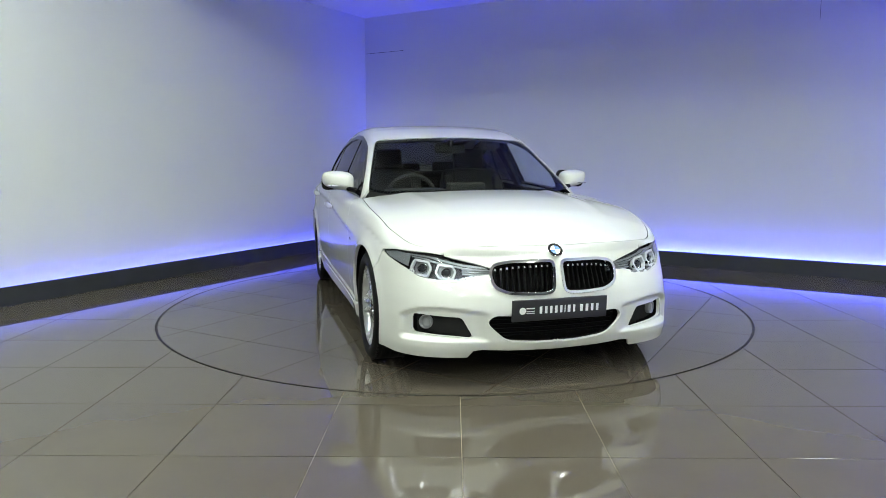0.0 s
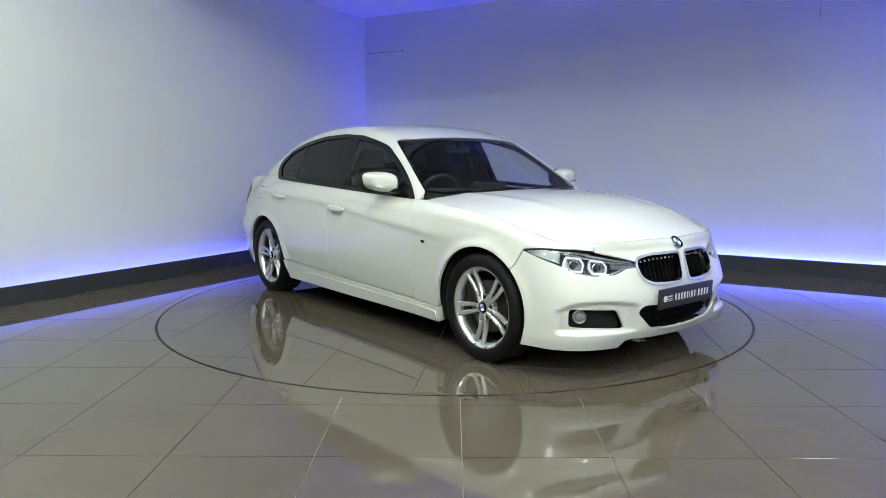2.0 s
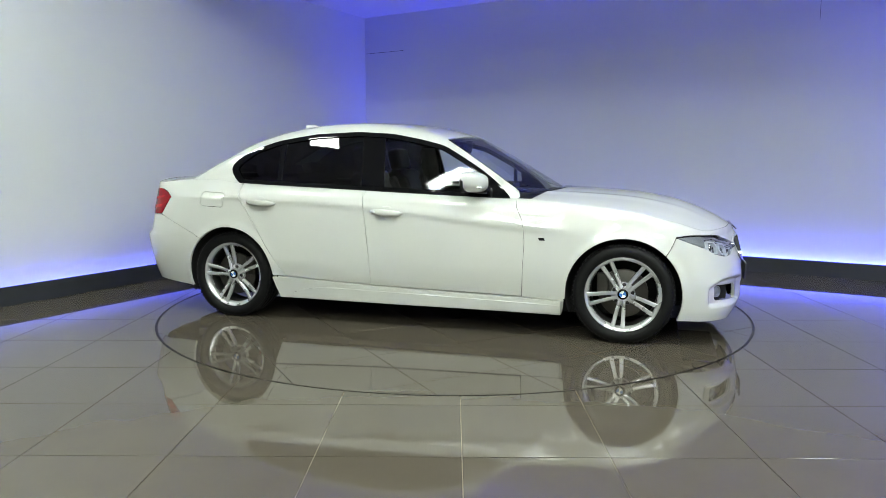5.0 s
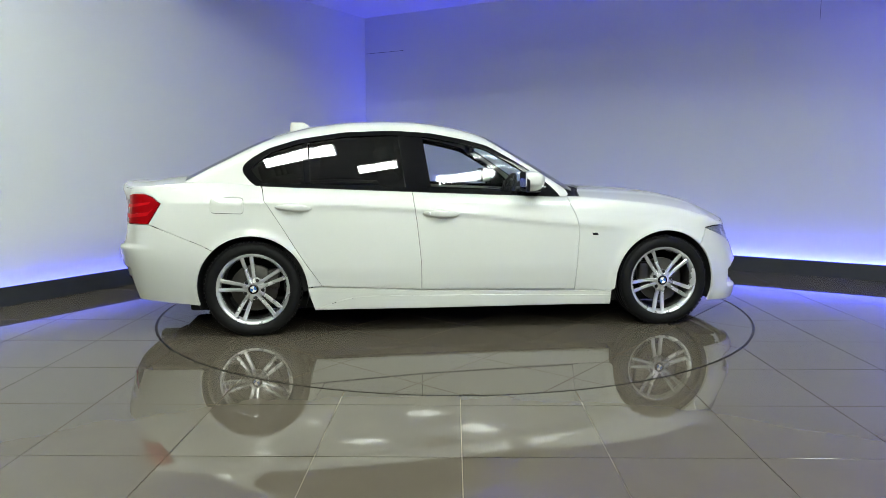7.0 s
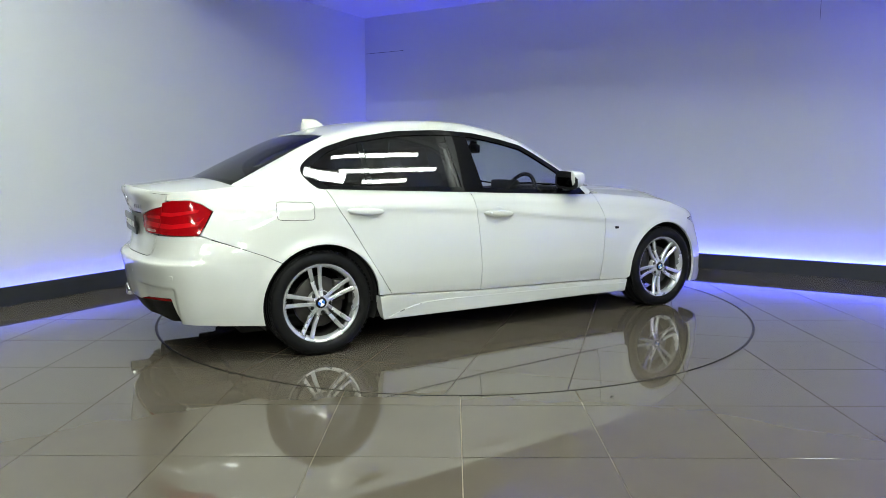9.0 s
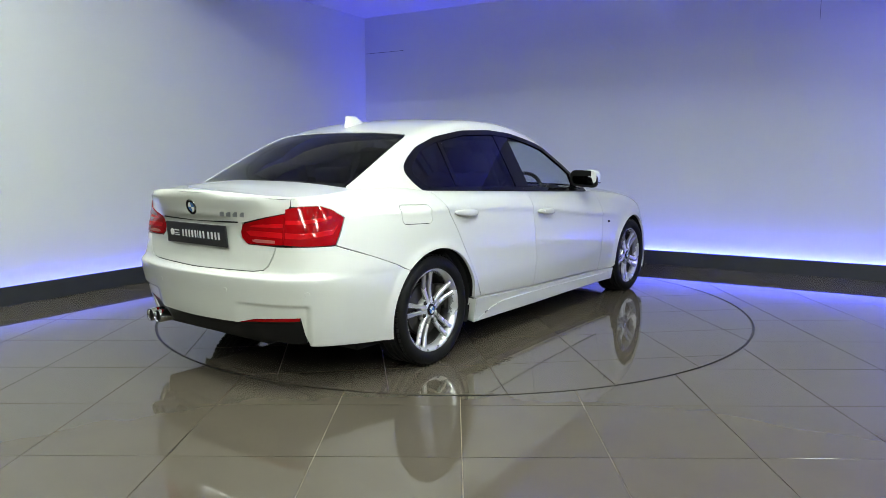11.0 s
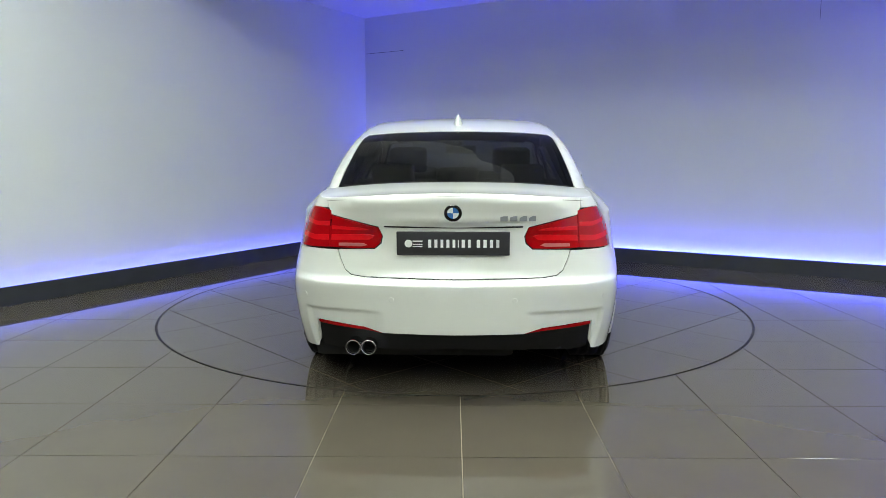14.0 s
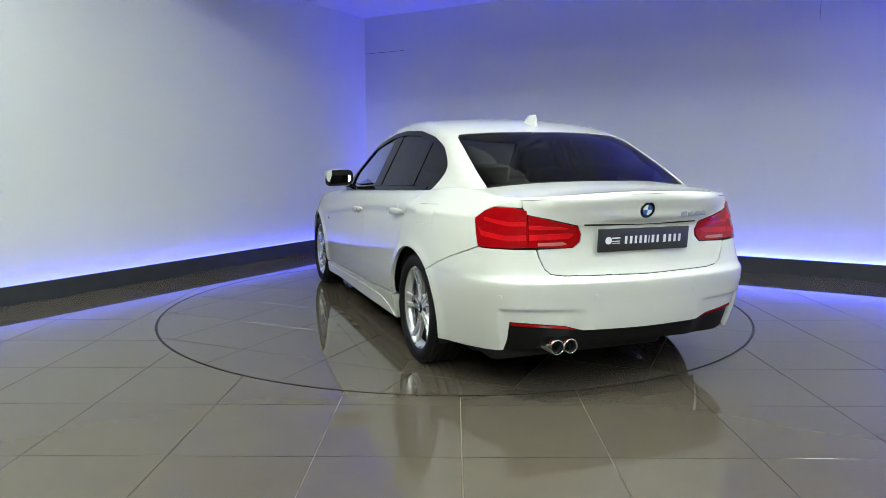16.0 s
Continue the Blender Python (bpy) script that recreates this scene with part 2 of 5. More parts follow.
def sheet(name, outline, fn, material, parent, holes=(), step=0.03, depth=0.012, gap=0.0026, lift=0.0, mirror=False, label="", fine=None):
    """A panel cut out of the surface fn(a, b) -> points, outwards normals; its rim folds in by depth. mirror: the same across the car."""
    fine = fine or step * 0.55
    ol = dense(inset(outline, gap), fine)
    hs = [dense(inset(h, -gap), fine) for h in holes]
    V, F = triangulate(ol, hs, step)
    P, N = fn(V[:, 0], V[:, 1])
    P = P + N * lift
    # wind each triangle outwards
    g = np.cross(P[F[:, 1]] - P[F[:, 0]], P[F[:, 2]] - P[F[:, 0]])
    flip = np.sum(g * N[F].mean(1), 1) < 0
    F = F.copy()
    F[flip] = F[flip][:, ::-1]
    count = {}
    for f in F:
        for a, b in ((f[0], f[1]), (f[1], f[2]), (f[2], f[0])):
            count[(a, b)] = count.get((a, b), 0) + 1
    rim = [(a, b) for a, b in count if (b, a) not in count]
    nodes = sorted({i for e in rim for i in e})
    at = {i: k for k, i in enumerate(nodes)}
    n0, nr = len(P), len(nodes)
    edge_dir = np.zeros((nr, 3))
    for a, b in rim:
        o = np.cross(P[b] - P[a], N[a])
        o = o / (np.linalg.norm(o) + 1e-9)
        edge_dir[at[a]] += o
        edge_dir[at[b]] += o
    edge_dir /= np.linalg.norm(edge_dir, axis=1, keepdims=True) + 1e-9
    R = P[nodes]
    chamfer = R - N[nodes] * min(0.0015, depth * 0.3) + edge_dir * 0.0012
    low = R - N[nodes] * depth
    allP = np.concatenate([P, chamfer, low])
    allN = np.concatenate([N, edge_dir, edge_dir])
    faces = [tuple(int(i) for i in f) for f in F]
    for a, b in rim:
        p, q = at[a], at[b]
        faces.append((int(b), int(a), n0 + p, n0 + q))
        faces.append((n0 + q, n0 + p, n0 + nr + p, n0 + nr + q))
    if mirror:
        allP = allP * (1, -1, 1)
        allN = allN * (1, -1, 1)
        faces = [f[::-1] for f in faces]
    me = bpy.data.meshes.new(name)
    me.from_pydata(allP.tolist(), [], faces)
    me.materials.append(material)
    me.polygons.foreach_set("use_smooth", [True] * len(me.polygons))
    me.normals_split_custom_set_from_vertices(allN.tolist())
    ob = new(name, me)
    ob.parent = parent
    if label:
        tagged(ob, label)
    return ob


# ---- the display room ----
def room_at(s, r, z=0.0):
    """A place s metres along the left wall and r metres along the right wall from their corner."""
    return CORNER + LEFT * s + RIGHT * r + Vector((0, 0, z))


def prism(corners, z0, z1):
    bm = bmesh.new()
    lo = [bm.verts.new((p.x, p.y, z0)) for p in corners]
    hi = [bm.verts.new((p.x, p.y, z1)) for p in corners]
    bm.faces.new(hi)
    bm.faces.new(lo[::-1])
    for i in range(len(lo)):
        j = (i + 1) % len(lo)
        bm.faces.new((lo[i], lo[j], hi[j], hi[i]))
    bmesh.ops.recalc_face_normals(bm, faces=bm.faces)
    return bm


def slab(s0, s1, r0, r1, z0, z1):
    return prism([room_at(s0, r0), room_at(s1, r0), room_at(s1, r1), room_at(s0, r1)], z0, z1)


def setting(name, bm, material, label, category):
    return tagged(obj(name, bm, material, None, "", False), label, category, "", "structure")


SIZE = 11.5
LEFT_END = 5.15                             # where the left display wall stops
setting("wall_left", slab(0, LEFT_END, -0.2, 0, -0.1, HALL + 0.1), WALL, "smooth white painted wall washed with blue light", "wall")
setting("wall_right", slab(-0.2, 0, -0.2, SIZE, -0.1, HALL + 0.1), WALL, "smooth white painted wall washed with blue light", "wall")
# unseen walls, added to give dark surroundings in the car's reflections
setting("wall_return", slab(LEFT_END - 0.2, LEFT_END, -2.0, -0.2, -0.1, HALL + 0.1), DIM_WALL, "unseen plain dark grey wall closing the showroom", "wall")
setting("wall_hall", slab(LEFT_END - 0.2, SIZE, -2.2, -2.0, -0.1, HALL + 0.1), DIM_WALL, "unseen plain dark grey wall closing the showroom", "wall")
setting("wall_behind", slab(0, SIZE, SIZE, SIZE + 0.2, -0.1, HALL + 0.1), DIM_WALL, "unseen plain dark grey wall closing the showroom", "wall")
setting("wall_far", slab(SIZE, SIZE + 0.2, -2.2, SIZE + 0.2, -0.1, HALL + 0.1), DIM_WALL, "unseen plain dark grey wall closing the showroom", "wall")
BEAM_S = 2.93
setting("ceiling", slab(-0.2, BEAM_S, -0.2, SIZE + 0.2, CEIL, CEIL + 0.15), CEILING, "flat pale ceiling over the display bay", "ceiling")
setting("ceiling_hall", slab(BEAM_S + 0.25, SIZE + 0.2, -2.2, SIZE + 0.2, HALL, HALL + 0.15), CEILING, "flat pale showroom ceiling with square lamps", "ceiling")
setting("ceiling_beam", slab(BEAM_S, BEAM_S + 0.25, 0, SIZE, 2.79, HALL + 0.1), CEILING, "plain white downstand beam across the ceiling", "beam")


right_wall = bpy.data.objects["wall_right"]
part("board_joint", slab(0.0, 0.0015, 0.02, 0.62, 2.533, 2.537), SKIRT, right_wall, "", False)
part("board_joint", slab(0.0, 0.0015, 5.40, 5.403, 2.45, CEIL), SKIRT, right_wall, "", False)
# a third display wall with a blue strip, added just out of view to close the bay
SIDE_A, SIDE_B = Vector((4.42, 0.84, 0)), Vector((4.95, -7.0, 0))
side_dir = (SIDE_B - SIDE_A).normalized()
side_out = Vector((-side_dir.y, side_dir.x, 0))


def side_run(d0, d1, z0, z1):
    """A bar along the third wall, d metres in from its face."""
    p, q = SIDE_A - side_out * d0, SIDE_A - side_out * d1
    e = side_dir * (SIDE_B - SIDE_A).length
    return prism([p, q, q + e, p + e], z0, z1)


setting("wall_side", side_run(-0.2, 0.0, -0.1, HALL), WALL, "smooth white painted wall washed with blue light", "wall")
side_skirt = setting("baseboard_side", side_run(0.050, 0.068, 0.0, 0.152), SKIRT, "dark grey skirting board hiding a blue light strip", "skirting")
part("light_strip", side_run(0.006, 0.044, 0.080, 0.088), BLUE_BRIGHT, side_skirt, "glowing blue light strip behind the board", False)
part("bracket", side_run(0.002, 0.050, 0.055, 0.078), SKIRT, side_skirt, "", False)


def skirting(name, along_left):
    def run(d0, d1, e0, z0, z1):
        return slab(e0, LEFT_END, d0, d1, z0, z1) if along_left else slab(d0, d1, e0, SIZE, z0, z1)
    ob = setting(name, run(0.050, 0.068, 0.05, 0.0, 0.152), SKIRT, "dark grey skirting board hiding a blue light strip", "skirting")
    part("light_strip", run(0.006, 0.044, 0.05, 0.080, 0.088), BLUE_ON if along_left else BLUE_BRIGHT, ob, "glowing blue light strip behind the board", False)
    part("bracket", run(0.002, 0.050, 0.05, 0.055, 0.078), SKIRT, ob, "", False)
    return ob


skirting("baseboard_left", True)
skirting("baseboard_right", False)


def light_panel(w=0.45, d=0.32):
    ob = tagged(new("ceiling_light"), "flat white panel lamp in the ceiling, lit", "lamp", "ceiling panel lamps")
    bm = bmesh.new()
    for dx, dy, sx, sy in ((d / 2, 0, 0.03, w + 0.03), (-d / 2, 0, 0.03, w + 0.03), (0, w / 2, d - 0.03, 0.03), (0, -w / 2, d - 0.03, 0.03)):
        add_box(bm, (dx, dy, 0), (sx, sy, 0.03), 0.004)
    part("frame", bm, CEILING, ob, "white metal frame", False)
    part("diffuser", box((0, 0, 0.004), (d - 0.03, w - 0.03, 0.012)), PANEL_ON, ob, "glowing white diffuser", False)
    return ob


def strip_light(length=1.25, w=0.07):
    ob = tagged(new("strip_light"), "long narrow white strip lamp on the ceiling, lit", "lamp", "ceiling strip lamps")
    part("tray", box((0, 0, 0.006), (length + 0.04, w + 0.04, 0.030), 0.005), CEILING, ob, "white metal tray", False)
    part("diffuser", box((0, 0, -0.014), (length, w, 0.012), 0.004), PANEL_ON, ob, "glowing white diffuser", False)
    return ob


lamp_turn = math.degrees(math.atan2(LEFT.y, LEFT.x))
# the last two near lamps are added, with no traced reflection
near_lamps = ((5.65, 1.50), (5.62, 0.22), (5.56, -0.50), (5.34, 6.90), (5.22, 8.20))
# out of view, and made larger to brighten the right wall's upper part
far_lamps = ((8.41, 4.22), (8.04, 6.06), (7.79, 8.14), (9.88, 4.95), (10.74, 6.67), (9.88, 8.88))
for places, w, d in ((near_lamps, 0.45, 0.32), (far_lamps, 0.60, 0.60)):
    first_lamp = None
    for lamp_s, lamp_r in places:
        p = room_at(lamp_s, lamp_r, HALL - 0.016)
        m = pose(p.x, p.y, p.z, 0, 0, lamp_turn)
        if first_lamp is None:
            first_lamp = light_panel(w, d)
            first_lamp.matrix_basis = m
        else:
            copy_thing(first_lamp, m)
for lamp_x, lamp_y, length, w, turn in ((1.45, -2.12, 1.25, 0.06, 33), (1.81, -2.22, 1.45, 0.06, 33), (1.92, -2.40, 0.65, 0.06, 33), (-1.22, -2.70, 1.0, 0.20, 18), (-0.18, -2.80, 0.5, 0.13, 20), (0.98, -2.82, 0.8, 0.17, 20)):
    strip_light(length, w).matrix_basis = pose(lamp_x, lamp_y, HALL - 0.022, 0, 0, turn)

# ---- floor and turning platform ----
PITCH, JOINT = 0.58, 0.0042
floor_base = setting("floor", slab(0, SIZE, -2.2, SIZE, -0.12, -0.006), GROUT, "polished grey porcelain tiled showroom floor", "floor")
part("far_floor", prism([Vector((-9, -4.092, 0)), Vector((9, -4.092, 0)), Vector((9, -10.5, 0)), Vector((-9, -10.5, 0))], -0.006, -0.001), TILE, floor_base, "", False)
part("side_floor", slab(LEFT_END, SIZE, -2.0, 0.07, -0.006, -0.0025), TILE, floor_base, "", False)
turntable = tagged(new("turntable"), "round floor platform of grey porcelain tiles, slowly turning", "turntable")
part("platform_base", lathe([(0, -0.03), (DISC_R - 0.006, -0.03), (DISC_R - 0.006, -0.0035), (0, -0.0035)], 128, "z"), GROUT_DARK, turntable, "dark grout bed", False)
part("edge_ring", lathe([(DISC_R - 0.009, -0.02), (DISC_R - 0.009, -0.0005), (DISC_R - 0.005, -0.0005), (DISC_R - 0.005, -0.02)], 160, "z"), STEEL_RING, turntable, "thin black metal edge", False)
setting("platform_gap", lathe([(DISC_R - 0.004, -0.004), (DISC_R + 0.008, -0.004)], 160, "z"), STEEL_RING, "black gap round the turning platform", "gap")


def cut_tile(poly):
    """A tile body over the polygon."""
    bm = bmesh.new()
    top_poly = inset(poly, 0.0003)
    hi = [bm.verts.new((x, y, 0.0)) for x, y in top_poly]
    mid = [bm.verts.new((x, y, -0.0003)) for x, y in inset(poly, 0.0)]
    lo = [bm.verts.new((v.co.x, v.co.y, -0.008)) for v in mid]
    if len(mid) != len(hi):
        bm.free()
        return None
    bm.faces.new(hi)
    for i in range(len(hi)):
        j = (i + 1) % len(hi)
        bm.faces.new((mid[i], mid[j], hi[j], hi[i]))
        bm.faces.new((lo[i], lo[j], mid[j], mid[i]))
    bmesh.ops.recalc_face_normals(bm, faces=bm.faces)
    bmesh.ops.triangulate(bm, faces=[f for f in bm.faces if len(f.verts) > 4])
    return bm


def clip(poly, p, n):
    """The part of a polygon on the side of the line through p that n points to."""
    out = []
    for i, a in enumerate(poly):
        b = poly[(i + 1) % len(poly)]
        da, db = (a[0] - p[0]) * n[0] + (a[1] - p[1]) * n[1], (b[0] - p[0]) * n[0] + (b[1] - p[1]) * n[1]
        if da >= 0:
            out.append(a)
        if da * db < 0:
            t = da / (da - db)
            out.append((a[0] + (b[0] - a[0]) * t, a[1] + (b[1] - a[1]) * t))
    return out


def against_circle(poly, radius, keep_inside):
    """The polygon inside (or outside) a circle about the origin, its arc drawn with short chords."""
    pts = dense(poly, 0.03)
    flag = [(np.hypot(*p) < radius) == keep_inside for p in pts]
    if all(flag):
        return poly
    if not any(flag):
        return None
    n = len(pts)
    start = next(i for i in range(n) if flag[i] and not flag[i - 1])
    chain = [pts[(start + k) % n] for k in range(n) if flag[(start + k) % n]]
    runs = sum(1 for i in range(n) if flag[i] and not flag[i - 1])
    if runs > 1:
        return None

    def meet(a, b):
        for _ in range(30):
            c = (a + b) / 2
            a, b = (c, b) if (np.hypot(*c) < radius) == keep_inside else (a, c)
        return (a + b) / 2
    first = meet(pts[start], pts[start - 1])
    last_i = (start + len(chain) - 1) % n
    last = meet(pts[last_i], pts[(last_i + 1) % n])
    a0, a1 = math.atan2(last[1], last[0]), math.atan2(first[1], first[0])
    d = (a1 - a0 + math.pi) % (2 * math.pi) - math.pi
    k = max(2, int(abs(d) * radius / 0.05))
    arc = [np.array((radius * math.cos(a0 + d * i / k), radius * math.sin(a0 + d * i / k))) for i in range(k + 1)]
    corners = [np.array(c, float) for c in poly]
    mids = [p for p in chain if any(np.hypot(*(p - c)) < 1e-6 for c in corners)]
    out = [first] + mids + arc
    clean = [out[0]]
    for p in out[1:]:
        if np.hypot(*(p - clean[-1])) > 0.002:
            clean.append(p)
    if np.hypot(*(clean[0] - clean[-1])) < 0.002:
        clean.pop()
    return clean if len(clean) > 2 else None


def poly_area(q):
    return abs(sum(a[0] * b[1] - a[1] * b[0] for a, b in zip(q, list(q[1:]) + [q[0]]))) / 2


def lay_tiles():
    h = PITCH / 2 - JOINT / 2
    square = [(-h, -h), (h, -h), (h, h), (-h, h)]
    whole = cut_tile(square)
    me = bpy.data.meshes.new("tile")
    whole.to_mesh(me)
    whole.free()
    me.materials.append(TILE)
    nl, nr = Vector((-LEFT.y, LEFT.x, 0)), Vector((RIGHT.y, -RIGHT.x, 0))
    pl, pr = room_at(0, 0.069), room_at(0.069, 0)

    def place(x, y, poly, parent):
        if poly is None or len(poly) < 3 or poly_area(poly) < 0.0006:
            return
        if len(poly) == 4 and abs(poly_area(poly) - 4 * h * h) < 1e-5 and parent is floor_base:
            ob = new("tile", me)
            ob.location = (x, y, 0)
        else:
            bm = cut_tile([(float(p[0]), float(p[1])) for p in poly])
            if bm is None:
                return
            ob = obj("tile", bm, TILE, None, "", False)
        ob.parent = parent

    for i in range(-11, 11):
        for j in range(-4, 11):
            x, y = 0.035 + PITCH * (i + 0.5), -1.77 + PITCH * (j + 0.5)
            poly = [(x + a, y + b) for a, b in square]
            poly = clip(poly, pl, (-nl.x, -nl.y) if (nl.x * (0 - pl.x) + nl.y * (0 - pl.y)) < 0 else (nl.x, nl.y))
            if len(poly) > 2:
                poly = clip(poly, pr, (-nr.x, -nr.y) if (nr.x * (0 - pr.x) + nr.y * (0 - pr.y)) < 0 else (nr.x, nr.y))
            if len(poly) > 2:
                place(x, y, against_circle(poly, DISC_R + 0.006, False), floor_base)
    c = math.sqrt(0.5)
    for i in range(-5, 5):
        for j in range(-5, 5):
            a, b = 0.03 + PITCH * (i + 0.5), 0.05 + PITCH * (j + 0.5)
            poly = [((a + p - b - q) * c, (a + p + b + q) * c) for p, q in square]
            place(0, 0, against_circle(poly, DISC_R - 0.01, True), turntable)


# ---- the car: its surfaces (x forwards, y to its left, z up) ----
HUB_X, HUB_Z, ARCH_R = 1.39, 0.312, 0.352
PLAN = [(2.150, 0), (2.142, .2), (2.114, .4), (2.060, .57), (1.975, .708), (1.855, .799), (1.69, .848), (1.40, .871), (1.0, .876), (.5, .881),
        (0, .884), (-.5, .886), (-1.0, .887), (-1.4, .883), (-1.75, .852), (-2.0, .804), (-2.15, .740), (-2.25, .605), (-2.315, .36), (-2.337, .15), (-2.342, 0)]


def plan_curve():
    """The outline seen from above, by its length from the front's middle."""
    P = np.array([(PLAN[1][0], -PLAN[1][1])] + PLAN + [(PLAN[-2][0], -PLAN[-2][1])], float)
    pts = []
    for i in range(1, len(P) - 2):
        for t in np.linspace(0, 1, 40, endpoint=False):
            a, b, c, d = P[i - 1], P[i], P[i + 1], P[i + 2]
            pts.append(0.5 * (2 * b + (c - a) * t + (2 * a - 5 * b + 4 * c - d) * t * t + (3 * b - a - 3 * c + d) * t ** 3))
    pts.append(P[-2])
    pts = np.array(pts)
    s = np.concatenate([[0], np.cumsum(np.hypot(*np.diff(pts, axis=0).T))])
    return pts, s


PLAN_P, PLAN_S = plan_curve()
U_END = PLAN_S[-1]
_tan = np.gradient(PLAN_P, PLAN_S, axis=0)
_k = np.ones(31) / 31
_pad = lambda q: np.convolve(np.concatenate([np.full(15, q[0]), q, np.full(15, q[-1])]), _k, "valid")
PLAN_N = np.stack([-_pad(_tan[:, 1]) * -1, -_pad(_tan[:, 0])], 1)
PLAN_N[0], PLAN_N[-1] = (1, 0), (-1, 0)
PLAN_N /= np.hypot(*PLAN_N.T)[:, None]
_half = int(np.argmax(PLAN_P[:, 1]))


def ux(x):
    """Length along the outline at x, on the car's side."""
    return float(np.interp(-x, -PLAN_P[:, 0], PLAN_S))


def uf(y):
    """Length along the outline at y, at the front."""
    return float(np.interp(y, PLAN_P[:_half, 1], PLAN_S[:_half]))


def ur(y):
    """Length along the outline at y, at the rear."""
    return float(np.interp(-y, -PLAN_P[_half:, 1], PLAN_S[_half:]))


# how far the skin stands off the outline, by height, at stations along it
STATIONS = [
    (0.0, [(.15, -.07), (.20, -.03), (.26, -.005), (.40, 0), (.50, -.008), (.58, -.028), (.64, -.046), (.70, -.075)]),
    (uf(.38), [(.15, -.06), (.20, -.025), (.26, -.005), (.38, 0), (.46, -.012), (.54, -.04), (.60, -.068), (.66, -.095)]),
    (uf(.66), [(.15, -.02), (.22, 0), (.34, .002), (.42, -.01), (.50, -.032), (.58, -.062), (.64, -.085), (.70, -.12)]),
    (ux(1.68), [(.15, -.01), (.25, 0), (.45, 0), (.58, -.010), (.66, -.022), (.72, -.042), (.80, -.075)]),
    (ux(1.25), [(.15, -.02), (.25, -.005), (.45, 0), (.64, .002), (.70, -.004), (.76, -.018), (.85, -.05)]),
    (ux(.75), [(.15, -.05), (.26, -.032), (.34, -.016), (.46, -.002), (.60, 0), (.70, -.002), (.77, -.010), (.85, -.03)]),
    (ux(-.3), [(.15, -.05), (.26, -.036), (.34, -.018), (.46, -.004), (.60, -.002), (.70, -.004), (.80, -.011), (.88, -.028), (.95, -.05)]),
    (ux(-1.0), [(.15, -.05), (.26, -.03), (.34, -.016), (.46, 0), (.60, .001), (.72, -.002), (.82, -.010), (.90, -.026), (.97, -.05)]),
    (ux(-1.5), [(.15, -.02), (.30, 0), (.50, .004), (.62, .004), (.74, -.001), (.84, -.012), (.90, -.028), (.95, -.05)]),
    (ux(-1.95), [(.15, -.06), (.25, -.03), (.40, 0), (.52, .012), (.60, .006), (.70, -.018), (.78, -.038), (.86, -.064), (.92, -.088), (.97, -.11)]),
    (ur(.60), [(.15, -.10), (.25, -.05), (.36, -.01), (.48, .012), (.575, .026), (.605, -.004), (.74, -.028), (.86, -.046), (.93, -.055), (.98, -.06)]),
    (ur(.42), [(.15, -.10), (.25, -.05), (.35, -.006), (.48, .016), (.578, .030), (.600, -.016), (.66, -.030), (.80, -.042), (.855, -.034), (.90, -.022), (.96, -.004), (.99, -.006)]),
    (U_END, [(.15, -.10), (.25, -.05), (.35, 0), (.48, .020), (.580, .034), (.600, -.014), (.66, -.034), (.80, -.046), (.845, -.040), (.868, -.018), (.905, -.016), (.965, .004), (.99, 0)]),
]
ST_U = np.array([s[0] for s in STATIONS])
ST_F = [spline(s[1]) for s in STATIONS]

hood_mid = spline([(.6, .956), (1.0, .945), (1.37, .925), (1.69, .874), (1.935, .783), (2.06, .711), (2.16, .650)])
hood_fall = spline([(.6, .038), (1.0, .054), (1.4, .072), (1.7, .100), (1.9, .130), (2.05, .130), (2.12, .12)])
deck_mid = spline([(-1.5, 1.060), (-1.85, 1.040), (-2.05, 1.022), (-2.2, 1.004), (-2.28, 0.999), (-2.34, 1.001)])


def hood_z(x, y):
    a = np.abs(y)
    crease = 0.006 * np.exp(-((a - 0.47 - 0.06 * (1.4 - x)) / 0.05) ** 2) * np.clip((2.0 - x) / 0.5, 0, 1)
    return hood_mid(x) - hood_fall(x) * (a / 0.72) ** 2.3 + crease


def deck_z(x, y):
    return deck_mid(x) - 0.036 * (np.abs(y) / 0.62) ** 2.4


belt_z = lambda x: 0.921 - 0.0413 * x
# how far the skin's upper edge lies in from the outline, and how high its shoulder is
top_in = spline([(0, -.088), (uf(.40), -.105), (uf(.62), -.112), (ux(1.8), -.100), (ux(1.6), -.084), (ux(1.2), -.078), (ux(.80), -.096), (ux(.60), -.104), (ux(.3), -.100),
                 (ux(-.6), -.102), (ux(-1.2), -.122), (ux(-1.45), -.138), (ux(-1.65), -.152), (ux(-1.85), -.165), (ux(-2.03), -.130), (ur(.70), -.092), (ur(.58), -.058), (ur(.45), -.030), (ur(.28), -.012), (U_END, -.006)])
roll_h = spline([(0, .028), (uf(.40), .034), (uf(.62), .055), (ux(1.7), .070), (ux(1.2), .085), (ux(.80), .085), (ux(.60), .060), (ux(-1.2), .070), (ux(-1.5), .115),
                 (ux(-1.8), .130), (ux(-2.03), .095), (ur(.70), .060), (ur(.58), .040), (ur(.45), .026), (ur(.28), .018), (U_END, .016)])


def smooth01(t):
    t = np.clip(t, 0, 1)
    return t * t * (3 - 2 * t)


def skin_base(u):
    x, y = np.interp(u, PLAN_S, PLAN_P[:, 0]), np.interp(u, PLAN_S, PLAN_P[:, 1])
    nx, ny = np.interp(u, PLAN_S, PLAN_N[:, 0]), np.interp(u, PLAN_S, PLAN_N[:, 1])
    return x, y, nx, ny


